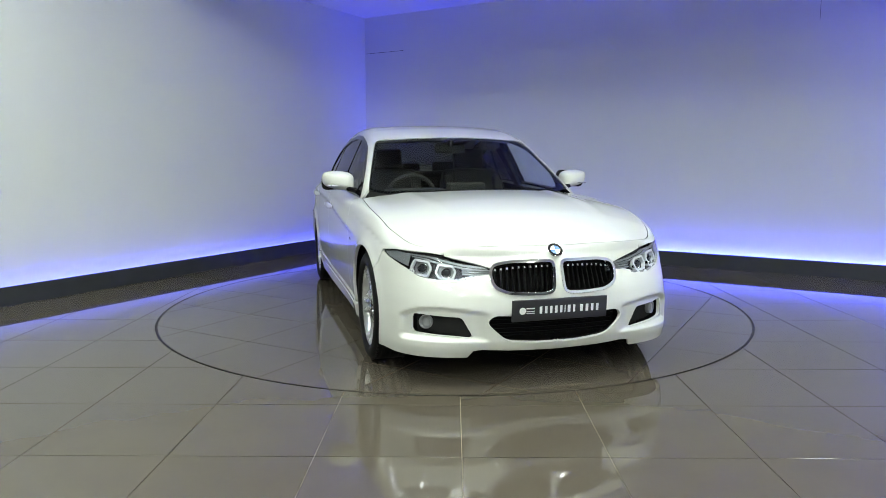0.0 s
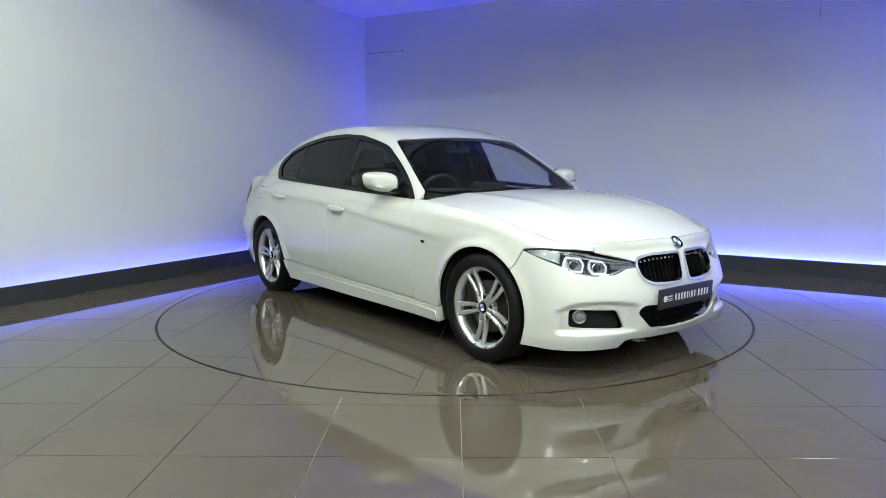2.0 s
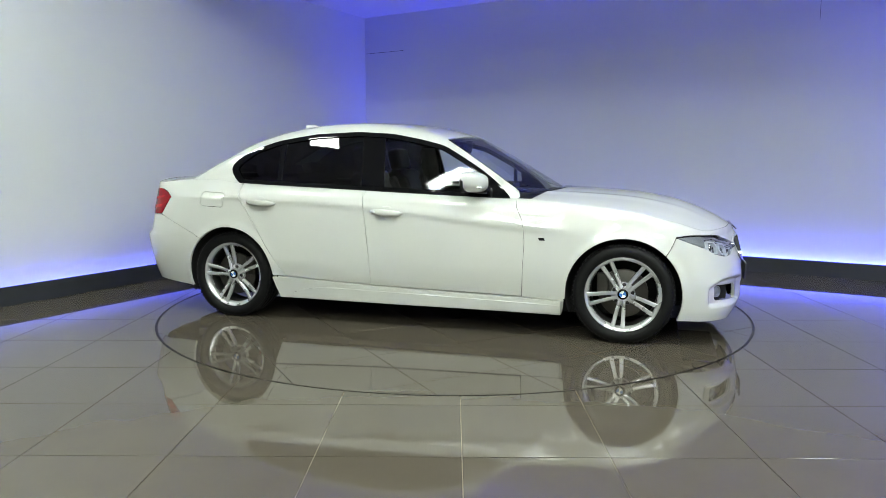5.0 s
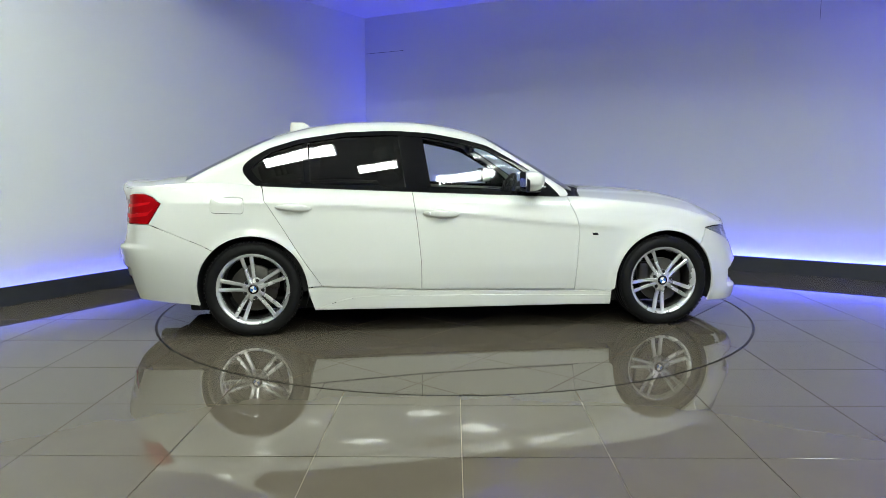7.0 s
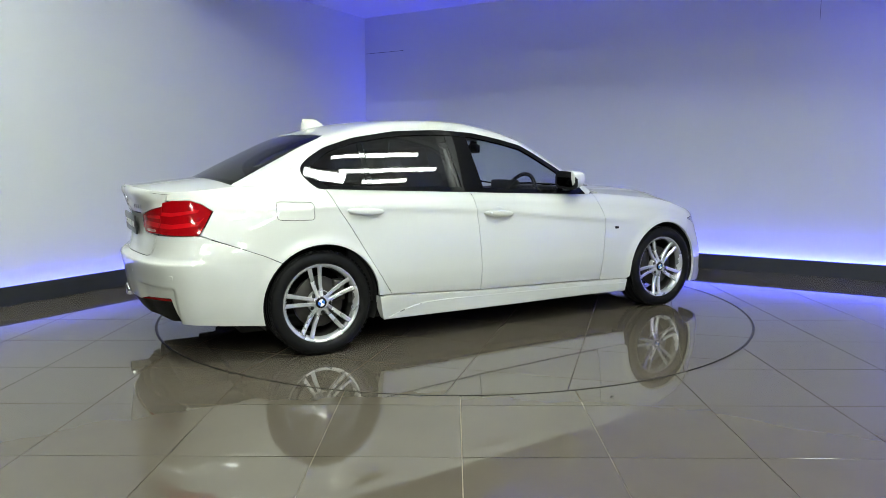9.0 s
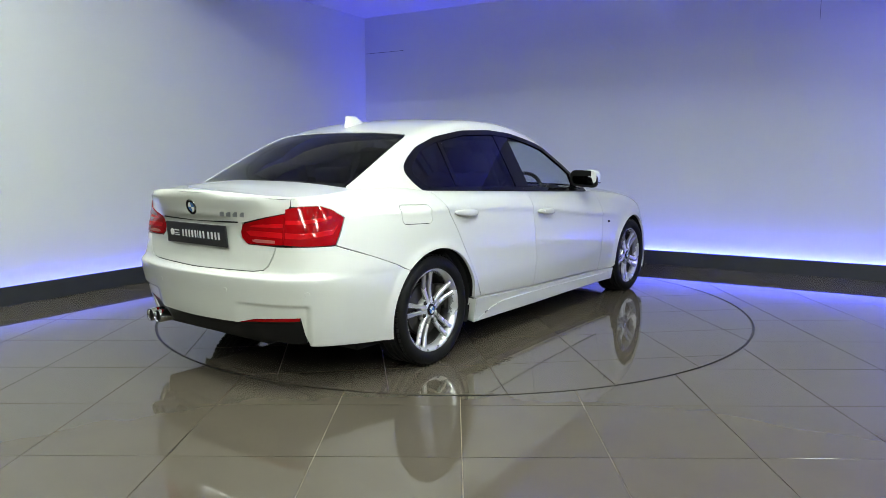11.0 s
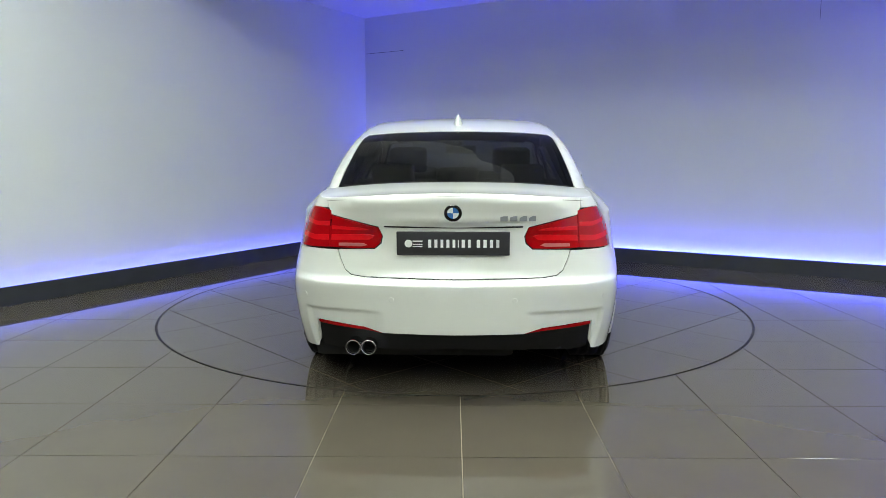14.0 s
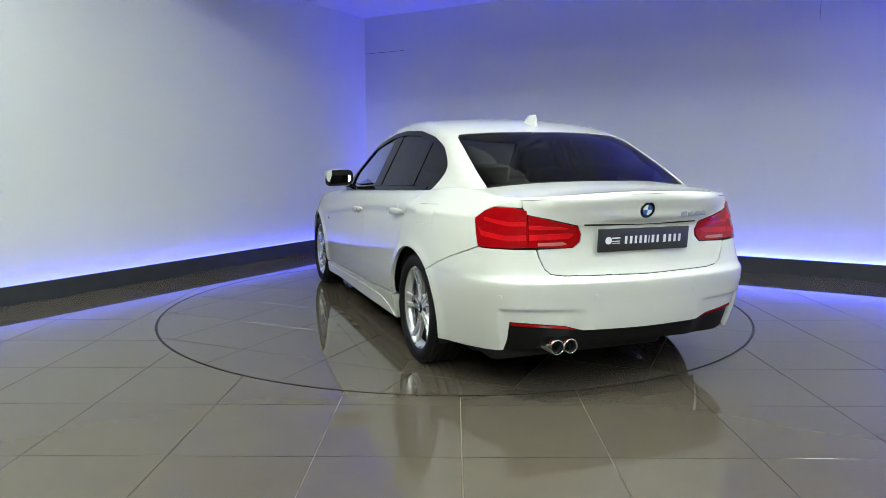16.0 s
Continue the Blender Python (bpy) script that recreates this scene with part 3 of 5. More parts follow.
def skin_top(u):
    """Height of the shoulder, of the upper edge, and its inset."""
    u = np.clip(np.abs(u), 0, U_END)
    x, y, nx, ny = skin_base(u)
    d = top_in(u)
    tx, ty = x + nx * d, y + ny * d
    w_h, w_d = smooth01((tx - 0.60) / 0.22), smooth01((-1.30 - tx) / 0.38)
    z = hood_z(tx, ty) * w_h + deck_z(tx, ty) * w_d + belt_z(tx) * (1 - w_h - w_d)
    return z - roll_h(u), z, d


def vt(u):
    """The coordinate of the skin's upper edge."""
    zs, z, _ = skin_top(np.array([u]))
    return float(zs[0] + (z[0] - zs[0]) * 1.6)


def skin_d(u, z):
    i = np.clip(np.searchsorted(ST_U, u) - 1, 0, len(ST_U) - 2)
    all_d = np.array([f(z) for f in ST_F])
    slope = np.diff(all_d, axis=0) / np.diff(ST_U)[:, None]
    m = np.zeros_like(all_d)
    m[1:-1] = (slope[1:] + slope[:-1]) / 2
    k = np.arange(len(u))
    h = ST_U[i + 1] - ST_U[i]
    t = np.clip((u - ST_U[i]) / h, 0, 1)
    return ((2 * t ** 3 - 3 * t ** 2 + 1) * all_d[i, k] + (t ** 3 - 2 * t ** 2 + t) * h * m[i, k]
            + (3 * t ** 2 - 2 * t ** 3) * all_d[i + 1, k] + (t ** 3 - t ** 2) * h * m[i + 1, k])


crease_z = spline([(1.3, .672), (.85, .712), (.3, .765), (-.3, .828), (-1.2, .876), (-2.0, .90)])


def skin_crease(x, z):
    """The line pressed along the doors: soft above, tight below."""
    q = z - crease_z(x)
    shape = np.where(q > 0, np.exp(-(q / 0.042) ** 2), np.exp(-(q / 0.022) ** 2))
    return 0.0090 * shape * smooth01((1.25 - x) / 0.5) * smooth01((x + 1.95) / 0.5)


fold_z = spline([(.28, .384), (.36, .390), (.48, .404), (.60, .414), (.68, .410), (.73, .395), (.77, .370)])


def bumper_relief(x, y, z):
    """The pockets pressed into the bumpers' corners, with a fold over them and a blade below."""
    front = smooth01((fold_z(y) + .008 - z) / 0.030) * smooth01((z - 0.236 - 0.02 * (y - .45)) / 0.024) * smooth01((y - .34) / .10) * smooth01((.782 - y) / .022)
    rear = smooth01((.460 - z) / 0.026) * smooth01((y - .31) / .12) * smooth01((.716 - y) / .02)
    return -0.026 * front * (x > 1.6) - 0.016 * rear * (x < -1.9)


def skin_point(u, v):
    sign = np.where(u < 0, -1.0, 1.0)
    u = np.clip(np.abs(u), 0, U_END)
    x, y, nx, ny = skin_base(u)
    zs, zt, dt = skin_top(u)
    low = v <= zs
    w = np.clip((v - zs) / (1.6 * (zt - zs)), 0, 1)
    a = w * math.pi / 2
    ds = skin_d(u, zs) + skin_crease(x, zs)
    bend = 0.25 + 0.55 * smooth01((-1.0 - x) / 0.4)
    roll = (1 - bend) * (1 - np.cos(a)) + bend * np.sin(a)
    d = np.where(low, skin_d(u, v) + skin_crease(x, v) + bumper_relief(x, y, v), ds + (dt - ds) * roll)
    z = np.where(low, v, zs + (zt - zs) * np.sin(a))
    px, py = x + nx * d, y + ny * d
    # wheel arches stand out a little
    for hx in (HUB_X, -HUB_X):
        r = np.hypot(px - hx, z - HUB_Z)
        py = py + 0.014 * np.exp(-((r - ARCH_R) / 0.035) ** 2) * np.clip((py - 0.7) / 0.1, 0, 1)
    return np.stack([px, py * sign, z], 1)


def with_normals(point, core):
    """A surface function that also gives normals, outwards from the core line at that height."""
    def fn(a, b):
        a, b = np.asarray(a, float), np.asarray(b, float)
        e = 0.004
        P = point(a, b)
        n = np.cross(point(a + e, b) - point(a - e, b), point(a, b + e) - point(a, b - e))
        n /= np.linalg.norm(n, axis=1, keepdims=True) + 1e-12
        out = P - np.stack([np.clip(P[:, 0], -1.6, 1.3), np.zeros(len(P)), np.full(len(P), core)], 1)
        n[np.sum(n * out, 1) < 0] *= -1
        return P, n
    return fn


skin = with_normals(skin_point, 0.45)
hood_fn = with_normals(lambda x, y: np.stack([x, y, hood_z(x, y)], 1), 0.2)
deck_fn = with_normals(lambda x, y: np.stack([x, y, deck_z(x, y)], 1), 0.2)

# the upper body, by its section at each x
roof_mid = spline([(1.25, .74), (.98, .893), (.84, .974), (.647, 1.091), (.465, 1.196), (.241, 1.314), (.10, 1.359), (-.033, 1.389), (-.29, 1.419), (-.5, 1.425), (-.75, 1.419), (-1.0, 1.393),
                   (-1.32, 1.316), (-1.683, 1.155), (-1.90, 1.046), (-2.2, .90)])
upper_half = spline([(.95, .738), (.7, .790), (.35, .812), (0, .824), (-.6, .831), (-1.0, .827), (-1.36, .812), (-1.6, .784), (-1.8, .740), (-2.0, .69)])
Z0, LEAN, CURVE = 0.85, 0.45, 0.05
flank_y = lambda x, z: upper_half(x) - LEAN * (z - Z0) - CURVE * (z - Z0) ** 2


def roof_z(x, y):
    s = np.clip((x + 0.45) / 0.35, -1, 1)
    return roof_mid(x + 0.20 * s * y * y) - 0.019 * (y / 0.5) ** 2


def upper_point(x, phi):
    """The upper body at x and the angle phi from the horizontal, in the section across the car."""
    c, s = np.cos(phi), np.maximum(np.sin(phi), 1e-4)
    half, b = upper_half(x), np.abs(c) + LEAN * s
    side = 2 * half / (b + np.sqrt(b * b + 4 * CURVE * s * s * half))
    lo, hi = np.zeros_like(x), np.full_like(x, 3.0)
    for _ in range(26):
        m = (lo + hi) / 2
        under = Z0 + m * s < roof_z(x, m * c)
        lo, hi = np.where(under, m, lo), np.where(under, hi, m)
    top = np.maximum((lo + hi) / 2, 1e-3)
    p = 30.0
    r = (side ** -p + top ** -p) ** (-1 / p)
    return np.stack([x, r * c, Z0 + r * s], 1)


PHI = 0.6


def side_phi(x, z):
    """Section coordinate of a point on the car's flank."""
    return (x, PHI * math.atan2(z - Z0, float(flank_y(x, z))))


def top_phi(x, y):
    """Section coordinate of a point on roof or screens."""
    return (x, PHI * math.atan2(float(roof_z(np.array(x), np.array(y))) - Z0, y))


upper = with_normals(lambda x, q: upper_point(x, q / PHI), 0.75)


def top_point(x, y):
    return upper_point(x, np.arctan2(roof_z(x, y) - Z0, y))


top_fn = with_normals(top_point, 0.75)


def flank_point(x, z):
    return upper_point(x, np.arctan2(z - Z0, flank_y(x, z)))


flank = with_normals(flank_point, 0.75)


def arch(hx, a0, a1, n=28, r=ARCH_R):
    """Points on a wheel arch from angle a0 to a1 (degrees, 0 to the front)."""
    return [(hx + r * math.cos(math.radians(a)), HUB_Z + r * math.sin(math.radians(a))) for a in np.linspace(a0, a1, n)]


def on_side(pts):
    return [(ux(x), z) for x, z in pts]


def top_line(u0, u1, n=24):
    return [(u, vt(u)) for u in np.linspace(u0, u1, n)]


DOOR_FRONT = [(.755, .268), (.763, .45), (.772, .62), (.768, .70), (.750, .775), (.716, .845)]
DOOR_MID = [(-.292, .292), (-.294, .45), (-.302, .55), (-.320, .72), (-.335, .83), (-.343, .885)]
DOOR_REAR = [(-.944, .326), (-1.085, .544), (-1.208, .747), (-1.300, .890)]
LAMP_LOW = [(uf(.335), .602), (uf(.335), .578), (uf(.42), .574), (uf(.50), .548), (uf(.62), .543), (uf(.72), .566), (uf(.775), .602), (ux(1.76), .650), (ux(1.705), .676)]
LAMP_UP = [(ux(1.80), .684), (uf(.71), .682), (uf(.60), .662), (uf(.50), .642), (uf(.42), .624)]
TAIL_SEAM = [(ur(.598), .742), (ur(.598), .83), (ur(.600), .915)]


def build_panels(car):
    both = ((False, 1), (True, -1))

    # bumper round the nose
    half = [(0.0, vt(0.0))] + top_line(0.02, uf(.615), 18) + LAMP_UP[2:] + LAMP_LOW[:-1] + [(ux(1.70), .672)] + on_side([(1.665, .600)])
    half += on_side(arch(HUB_X, 45, -24, 16)) + [(ux(1.725), .165), (ux(1.86), .158), (uf(.55), .152), (uf(.47), .150), (uf(.44), .190), (uf(.40), .196), (uf(.25), .184), (0.0, .178)]
    outline = half[:-1] + [half[-1]] + [(-u, v) for u, v in half[::-1][1:-1]]
    kidney = rounded([(.022, .638), (.25, .634), (.338, .618), (.353, .578), (.336, .518), (.27, .489), (.16, .483), (.055, .484), (.030, .50)], .03)
    k_uv = [(uf(y), z) for y, z in kidney]
    lower = rounded([(0, .365), (.20, .368), (.34, .375), (.375, .338), (.27, .245), (.12, .228), (0, .225)], .03)
    low_half = [(uf(y), z) for y, z in lower if y > 0.002]
    low_uv = [(0, .365)] + low_half + [(0, .225)] + [(-u, v) for u, v in low_half[::-1]]
    fog = [(uf(y), z) for y, z in rounded([(.735, .375), (.50, .362), (.445, .262), (.735, .282)], .02)]
    mir = lambda q: [(-u, v) for u, v in q][::-1]
    bumper = sheet("front_bumper", outline, skin, PAINT, car, [k_uv, mir(k_uv), low_uv, fog, mir(fog)], 0.0125, 0.016, label="white front bumper with sporty air intakes")
    for flip, sg in both:
        # kidney grille: chrome surround, dark back, upright bars
        wide = inset(k_uv, -0.009)
        surround = sheet("kidney_grille", list(wide), skin, CHROME, car, [list(inset(k_uv, 0.004))], 0.02, 0.03, 0.0, 0.011, flip, "chrome grille surround with black upright bars", 0.008)
        sheet("backing", k_uv, skin, GRILLE, surround, (), 0.04, 0.002, -0.002, -0.075, flip)
        for k in range(10):
            y = 0.045 + 0.031 * k
            z_hi = 0.628 - 0.012 * (y / 0.3) ** 3
            z_lo = 0.493 + max(0.0, (y - 0.24)) * 0.34
            u = uf(y)
            sheet("grille_bar", [(u - .0026, z_lo), (u + .0026, z_lo), (u + .0026, z_hi), (u - .0026, z_hi)], skin, GRILLE, surround, (), 0.03, 0.03, 0.0, -0.032, flip)
            sheet("bar_tip", [(u - .0035, z_hi - .014), (u + .0035, z_hi - .014), (u + .0035, z_hi - .006), (u - .0035, z_hi - .006)], skin, ALLOY, surround, (), 0.03, 0.004, 0.0, -0.020, flip)
        # fog lamp in its dark opening
        back = sheet("fog_recess", fog, skin, UNDER, car, (), 0.05, 0.002, -0.004, -0.05, flip, "matt black fog lamp recess")
        P, N = skin(np.array([uf(.685)]), np.array([.328]))
        m = Matrix.Translation(Vector(P[0] - N[0] * 0.03) * 1) @ Vector(N[0]).to_track_quat("Y", "Z").to_matrix().to_4x4()
        bm = lathe([(0.0, .004), (.014, .003), (.024, -.004), (.027, -.012), (.030, .002), (.034, .004), (.036, -.004), (.034, -.03)], 28)
        bm.transform(m)
        if flip:
            bm.transform(Matrix.Diagonal((1, -1, 1, 1)))
            bmesh.ops.reverse_faces(bm, faces=bm.faces)
        part("fog_lamp", bm, LAMP_GREY, back, "round clear fog lamp")
    # lower intake: dark mesh of crossed bars
    intake = sheet("lower_intake", list(inset(low_uv, -0.028)), skin, GRILLE, car, (), 0.04, 0.002, -0.004, -0.06, False, "black honeycomb lower air intake")
    for k in range(5):
        z = .245 + .024 * k
        w = .30 + .018 * k
        sheet("intake_bar", [(-uf(w), z - .003), (uf(w), z - .003), (uf(w), z + .003), (-uf(w), z + .003)], skin, GRILLE, intake, (), 0.05, 0.012, 0.0, -0.046)

    # bonnet
    top = [skin_point(np.array([u]), np.array([vt(u)]))[0] for u in np.linspace(0, ux(.80), 60)]
    edge = [(p[0], p[1]) for p in top]
    cowl = [(.80, edge[-1][1] - .03), (.845, .55), (.93, .30), (.965, 0)]
    half_h = edge + cowl
    sheet("bonnet", half_h + [(x, -y) for x, y in half_h[::-1][1:-1]], hood_fn, PAINT, car, (), 0.035, 0.022, 0.0045, label="white bonnet with two soft creases")
    hood_ol = half_h + [(x, -y) for x, y in half_h[::-1][1:-1]]
    # dark band under the bonnet's edge, standing in for shade in the gap
    sheet("bonnet_seal", hood_ol, hood_fn, UNDER, car, [list(inset(hood_ol, .06))], 0.05, 0.002, -0.010, -0.016)
    sheet("scuttle", [(.79, .73), (.845, .55), (.93, .30), (.965, 0), (.93, -.30), (.845, -.55), (.79, -.73), (.70, -.66), (.84, -.3), (.88, 0), (.84, .3), (.70, .66)],
          hood_fn, MATT_BLACK, car, (), 0.05, 0.02, 0.0, -0.02, label="black plastic scuttle below the windscreen")

    doors = {}
    for flip, sg in both:
        m = dict(mirror=flip)
        # wings, doors, quarters
        wing = on_side([(1.012, .255)]) + [(ux(.757), .262)] + on_side(DOOR_FRONT[1:]) + [(ux(.70), vt(ux(.70)))] + top_line(ux(.72), uf(.60), 26)
        wing += [(uf(.605), .668), (uf(.71), .686), (ux(1.80), .688), (ux(1.70), .678)] + on_side([(1.663, .600)]) + on_side(arch(HUB_X, 45.5, 172, 34)) + on_side([(1.035, .27)])
        sheet("front_wing", wing, skin, PAINT, car, (), 0.017, 0.019, **m)
        fd = on_side(DOOR_FRONT) + [(ux(.70), vt(ux(.70)))] + top_line(ux(.66), ux(-.346), 20) + on_side(DOOR_MID[::-1])
        door = sheet("front_door", fd, skin, PAINT, car, (), 0.017, 0.019, **m)
        rd = on_side(DOOR_MID) + top_line(ux(-.350), ux(-1.330), 22) + on_side(DOOR_REAR[::-1])
        rdoor = sheet("rear_door", rd, skin, PAINT, car, (), 0.017, 0.019, **m)
        doors[-1 if flip else 1] = (door, rdoor)
        q = on_side(DOOR_REAR) + top_line(ux(-1.336), ur(.625), 30) + [(ur(.625), .925), (ux(-2.12), .930), (ux(-2.05), .910), (ux(-1.985), .868), (ux(-2.02), .80), (ux(-2.055), .738)]
        q += on_side([(-1.85, .665), (-1.72, .615), (-1.63, .572)]) + on_side(arch(-HUB_X, 132, 8, 40)) + on_side([(-1.035, .326)])
        flap = on_side(rounded([(-1.430, .806), (-1.430, .908), (-1.642, .916), (-1.642, .812)], .025, 5))
        quarter = sheet("rear_quarter", q, skin, PAINT, car, [flap], 0.017, 0.019, **m)
        if flip:
            sheet("fuel_flap", flap, skin, PAINT, quarter, (), 0.03, 0.016, 0.0030, -0.0006, **m)
        else:
            sheet("flank_panel", flap, skin, PAINT, quarter, (), 0.03, 0.01, 0.0, **m)
        # dark under-skin added so the panel gaps look shaded
        shell_ol = on_side([(1.035, .27)] + [(.78, .27), (-.27, .295), (-.94, .33), (-1.035, .33)]) + on_side(arch(-HUB_X, 8, 132, 40)) + on_side([(-1.72, .620), (-1.85, .67)]) + [(ux(-2.05), .745), (ux(-2.02), .80), (ux(-1.99), .868), (ux(-2.05), .905), (ur(.64), .93)]
        shell_ol += [(u, v - .012) for u, v in top_line(ur(.64), uf(.62), 90)] + [(uf(.71), .69), (ux(1.70), .672)] + on_side([(1.65, .572)]) + on_side(arch(HUB_X, 46, 172, 34))
        sheet("door_seals", shell_ol, skin, UNDER, car, (), 0.028, 0.002, 0.004, -0.015, **m)
        # side skirt
        sill = on_side([(1.010, .160), (1.012, .252), (.78, .258), (-.272, .284), (-.94, .318), (-1.036, .320), (-1.020, .245), (-.995, .168), (0, .162)])
        sk = sheet("side_skirt", sill, skin, PAINT, car, (), 0.03, 0.05, 0.0015, 0.010, **m)
        fold = on_side([(1.000, .170), (1.000, .226), (.5, .236), (0, .248), (-.55, .258), (-.70, .254), (-.80, .238), (-.90, .206), (-.975, .176), (0, .168)])
        sheet("skirt_fold", fold, skin, PAINT, sk, (), 0.03, 0.010, 0.0, 0.017, **m)

        # head lamp: recessed housing, lenses and clear cover
        lamp = LAMP_LOW + LAMP_UP
        housing = sheet("head_lamp", lamp, skin, LAMP_DARK, car, (), 0.03, 0.004, 0.002, -0.055, label="clear head lamp with two ring lights", **m)
        sheet("lamp_cover", lamp, skin, GLASS_CLEAR, housing, (), 0.03, 0.010, 0.002, -0.001, **m)
        at_front = lambda q: [(uf(a), b) for a, b in q]
        sheet("lamp_bezel", at_front([(.37, .612), (.50, .628), (.60, .648), (.71, .668), (.775, .676), (.775, .671), (.71, .661), (.60, .640), (.50, .620), (.37, .605)]), skin, LAMP_GREY, housing, (), 0.02, 0.01, 0.0, -0.012, **m)
        sheet("lamp_bezel", at_front([(.40, .604), (.50, .614), (.60, .633), (.70, .652), (.765, .664), (.765, .659), (.70, .646), (.60, .627), (.50, .608), (.40, .599)]), skin, LAMP_GREY, housing, (), 0.02, 0.01, 0.0, -0.016, **m)
        sheet("lamp_bezel", at_front([(.43, .580), (.52, .556), (.62, .551), (.715, .568), (.76, .600), (.768, .592), (.72, .558), (.62, .543), (.52, .547), (.43, .574)]), skin, ALLOY, housing, (), 0.02, 0.012, 0.0, -0.012, **m)
        # grey sheet below the cover, painting the bright reflection at the lamp's tip
        sheet("lamp_tip", [(uf(.772), .612), (ux(1.765), .652), (ux(1.715), .673), (ux(1.80), .680), (uf(.772), .674)], skin, LAMP_GREY, housing, (), 0.02, 0.01, 0.0, -0.010, **m)
        for zz in (.601, .591, .581):
            sheet("lamp_louvre", at_front([(.345, zz - .0015), (.345, zz + .0025), (.50, zz + .006), (.50, zz + .001)]), skin, LAMP_GREY, housing, (), 0.02, 0.012, 0.0, -0.022, **m)
        for y, z, hw, hh in ((.712, .607, .052, .042), (.586, .591, .056, .038)):
            ring = rounded([(y - hw * .72, z - hh), (y + hw * .62, z - hh * .92), (y + hw, z - hh * .1), (y + hw * .78, z + hh), (y - hw * .62, z + hh * .80), (y - hw, z + hh * .05)], .008, 2)
            sheet("light_ring", at_front(ring), skin, LIGHT_GUIDE, housing, [at_front(list(inset(ring, .0085)))], 0.02, 0.020, 0.0, -0.012, label="frosted white ring light", fine=0.008, **m)
            sheet("reflector_bowl", at_front(list(inset(ring, .009))), skin, LAMP_GREY, housing, (), 0.02, 0.004, 0.0, -0.040, **m)
            P, N = skin(np.array([uf(y)]), np.array([z]))
            fwd = Vector((N[0][0], N[0][1] * 0.55, 0.0)).normalized()
            mm = Matrix.Translation(Vector(P[0] - N[0] * 0.036)) @ fwd.to_track_quat("Y", "Z").to_matrix().to_4x4()
            if flip:
                mm = Matrix.Diagonal((1, -1, 1, 1)) @ mm
            bm = lathe([(.027, -.012), (.029, .006), (.026, .010), (.0225, .006), (.0225, -.01)], 28)
            bm.transform(mm)
            bmesh.ops.recalc_face_normals(bm, faces=bm.faces)
            part("lens_collar", bm, CHROME, housing)
            bm = lathe([(0, .016), (.009, .014), (.017, .008), (.0225, -.002)], 24)
            bm.transform(mm)
            bmesh.ops.recalc_face_normals(bm, faces=bm.faces)
            part("projector_lens", bm, LENS, housing, "dark glassy projector lens")

        # tail lamp: piece in the wing and piece in the lid
        outer = [TAIL_SEAM[0], (ur(.68), .737), (ux(-2.06), .738), (ux(-2.025), .80), (ux(-1.99), .868), (ux(-2.05), .908), (ux(-2.12), .928), (ur(.67), .927), TAIL_SEAM[2], TAIL_SEAM[1]]
        inner = [TAIL_SEAM[0], TAIL_SEAM[1], (ur(.594), .892), (ur(.50), .872), (ur(.40), .848), (ur(.355), .838), (ur(.338), .80), (ur(.345), .768), (ur(.375), .742), (ur(.47), .738)]
        for nm, ol, lab in (("tail_lamp", outer, "red glossy tail lamp"), ("lid_lamp", inner, "red glossy tail lamp in the boot lid")):
            red = sheet(nm, ol, skin, RED_LENS, car, (), 0.02, 0.02, 0.002, 0.004, label=lab, **m)
            if nm == "tail_lamp":
                bars = ([(ur(.605), .775), (ur(.68), .772), (ux(-2.07), .79), (ux(-2.03), .835), (ux(-2.06), .812), (ur(.69), .795), (ur(.605), .800)],
                        [(ur(.605), .842), (ur(.68), .840), (ux(-2.07), .862), (ux(-2.06), .876), (ur(.68), .858), (ur(.605), .860)])
            else:
                bars = ([(ur(.59), .775), (ur(.40), .782), (ur(.375), .80), (ur(.40), .806), (ur(.59), .800)],
                        [(ur(.59), .842), (ur(.45), .838), (ur(.40), .828), (ur(.45), .826), (ur(.59), .826)])
            for b in bars:
                sheet("light_guide", b, skin, RED_BRIGHT, red, (), 0.02, 0.003, 0.0, 0.0055, **m)
            if nm == "lid_lamp":
                sheet("reverse_lens", [(ur(.55), .750), (ur(.55), .762), (ur(.43), .764), (ur(.41), .756), (ur(.44), .750)], skin, RED_PALE, red, (), 0.02, 0.003, 0.0, 0.006, **m)

        # badge on the wing: small dark lozenge
        sheet("wing_badge", on_side([(.905, .640), (.870, .640), (.862, .655), (.897, .655)]), skin, MATT_BLACK, car, (), 0.02, 0.002, 0.0, 0.003, **m)

    # boot lid: top and face
    lid_edge = [(p[0], p[1]) for p in (skin_point(np.array([u]), np.array([vt(u)]))[0] for u in np.linspace(U_END, ux(-1.78), 46))]
    fore = [(-1.74, .61), (-1.83, .30), (-1.87, 0)]
    half_d = lid_edge + fore
    lid = sheet("boot_lid", half_d + [(x, -y) for x, y in half_d[::-1][1:-1]], deck_fn, PAINT, car, (), 0.04, 0.014, 0.002, label="white boot lid with a small lip")
    face = [(U_END, vt(U_END))] + top_line(U_END - .02, ur(.628), 14) + [(ur(.622), .93), (ur(.600), .895), (ur(.50), .875), (ur(.355), .842), (ur(.335), .80), (ur(.342), .765), (ur(.375), .738), (ur(.555), .734),
            (ur(.54), .69), (ur(.515), .640), (ur(.485), .618), (ur(.42), .609), (U_END, .604)]
    full = face + [(2 * U_END - u, v) for u, v in face[::-1][1:-1]]

    def rear_point(u, v):
        over = u > U_END
        P = skin_point(np.where(over, 2 * U_END - u, u), v)
        P[:, 1] = np.where(over, -P[:, 1], P[:, 1])
        return P
    rear = with_normals(rear_point, 0.45)
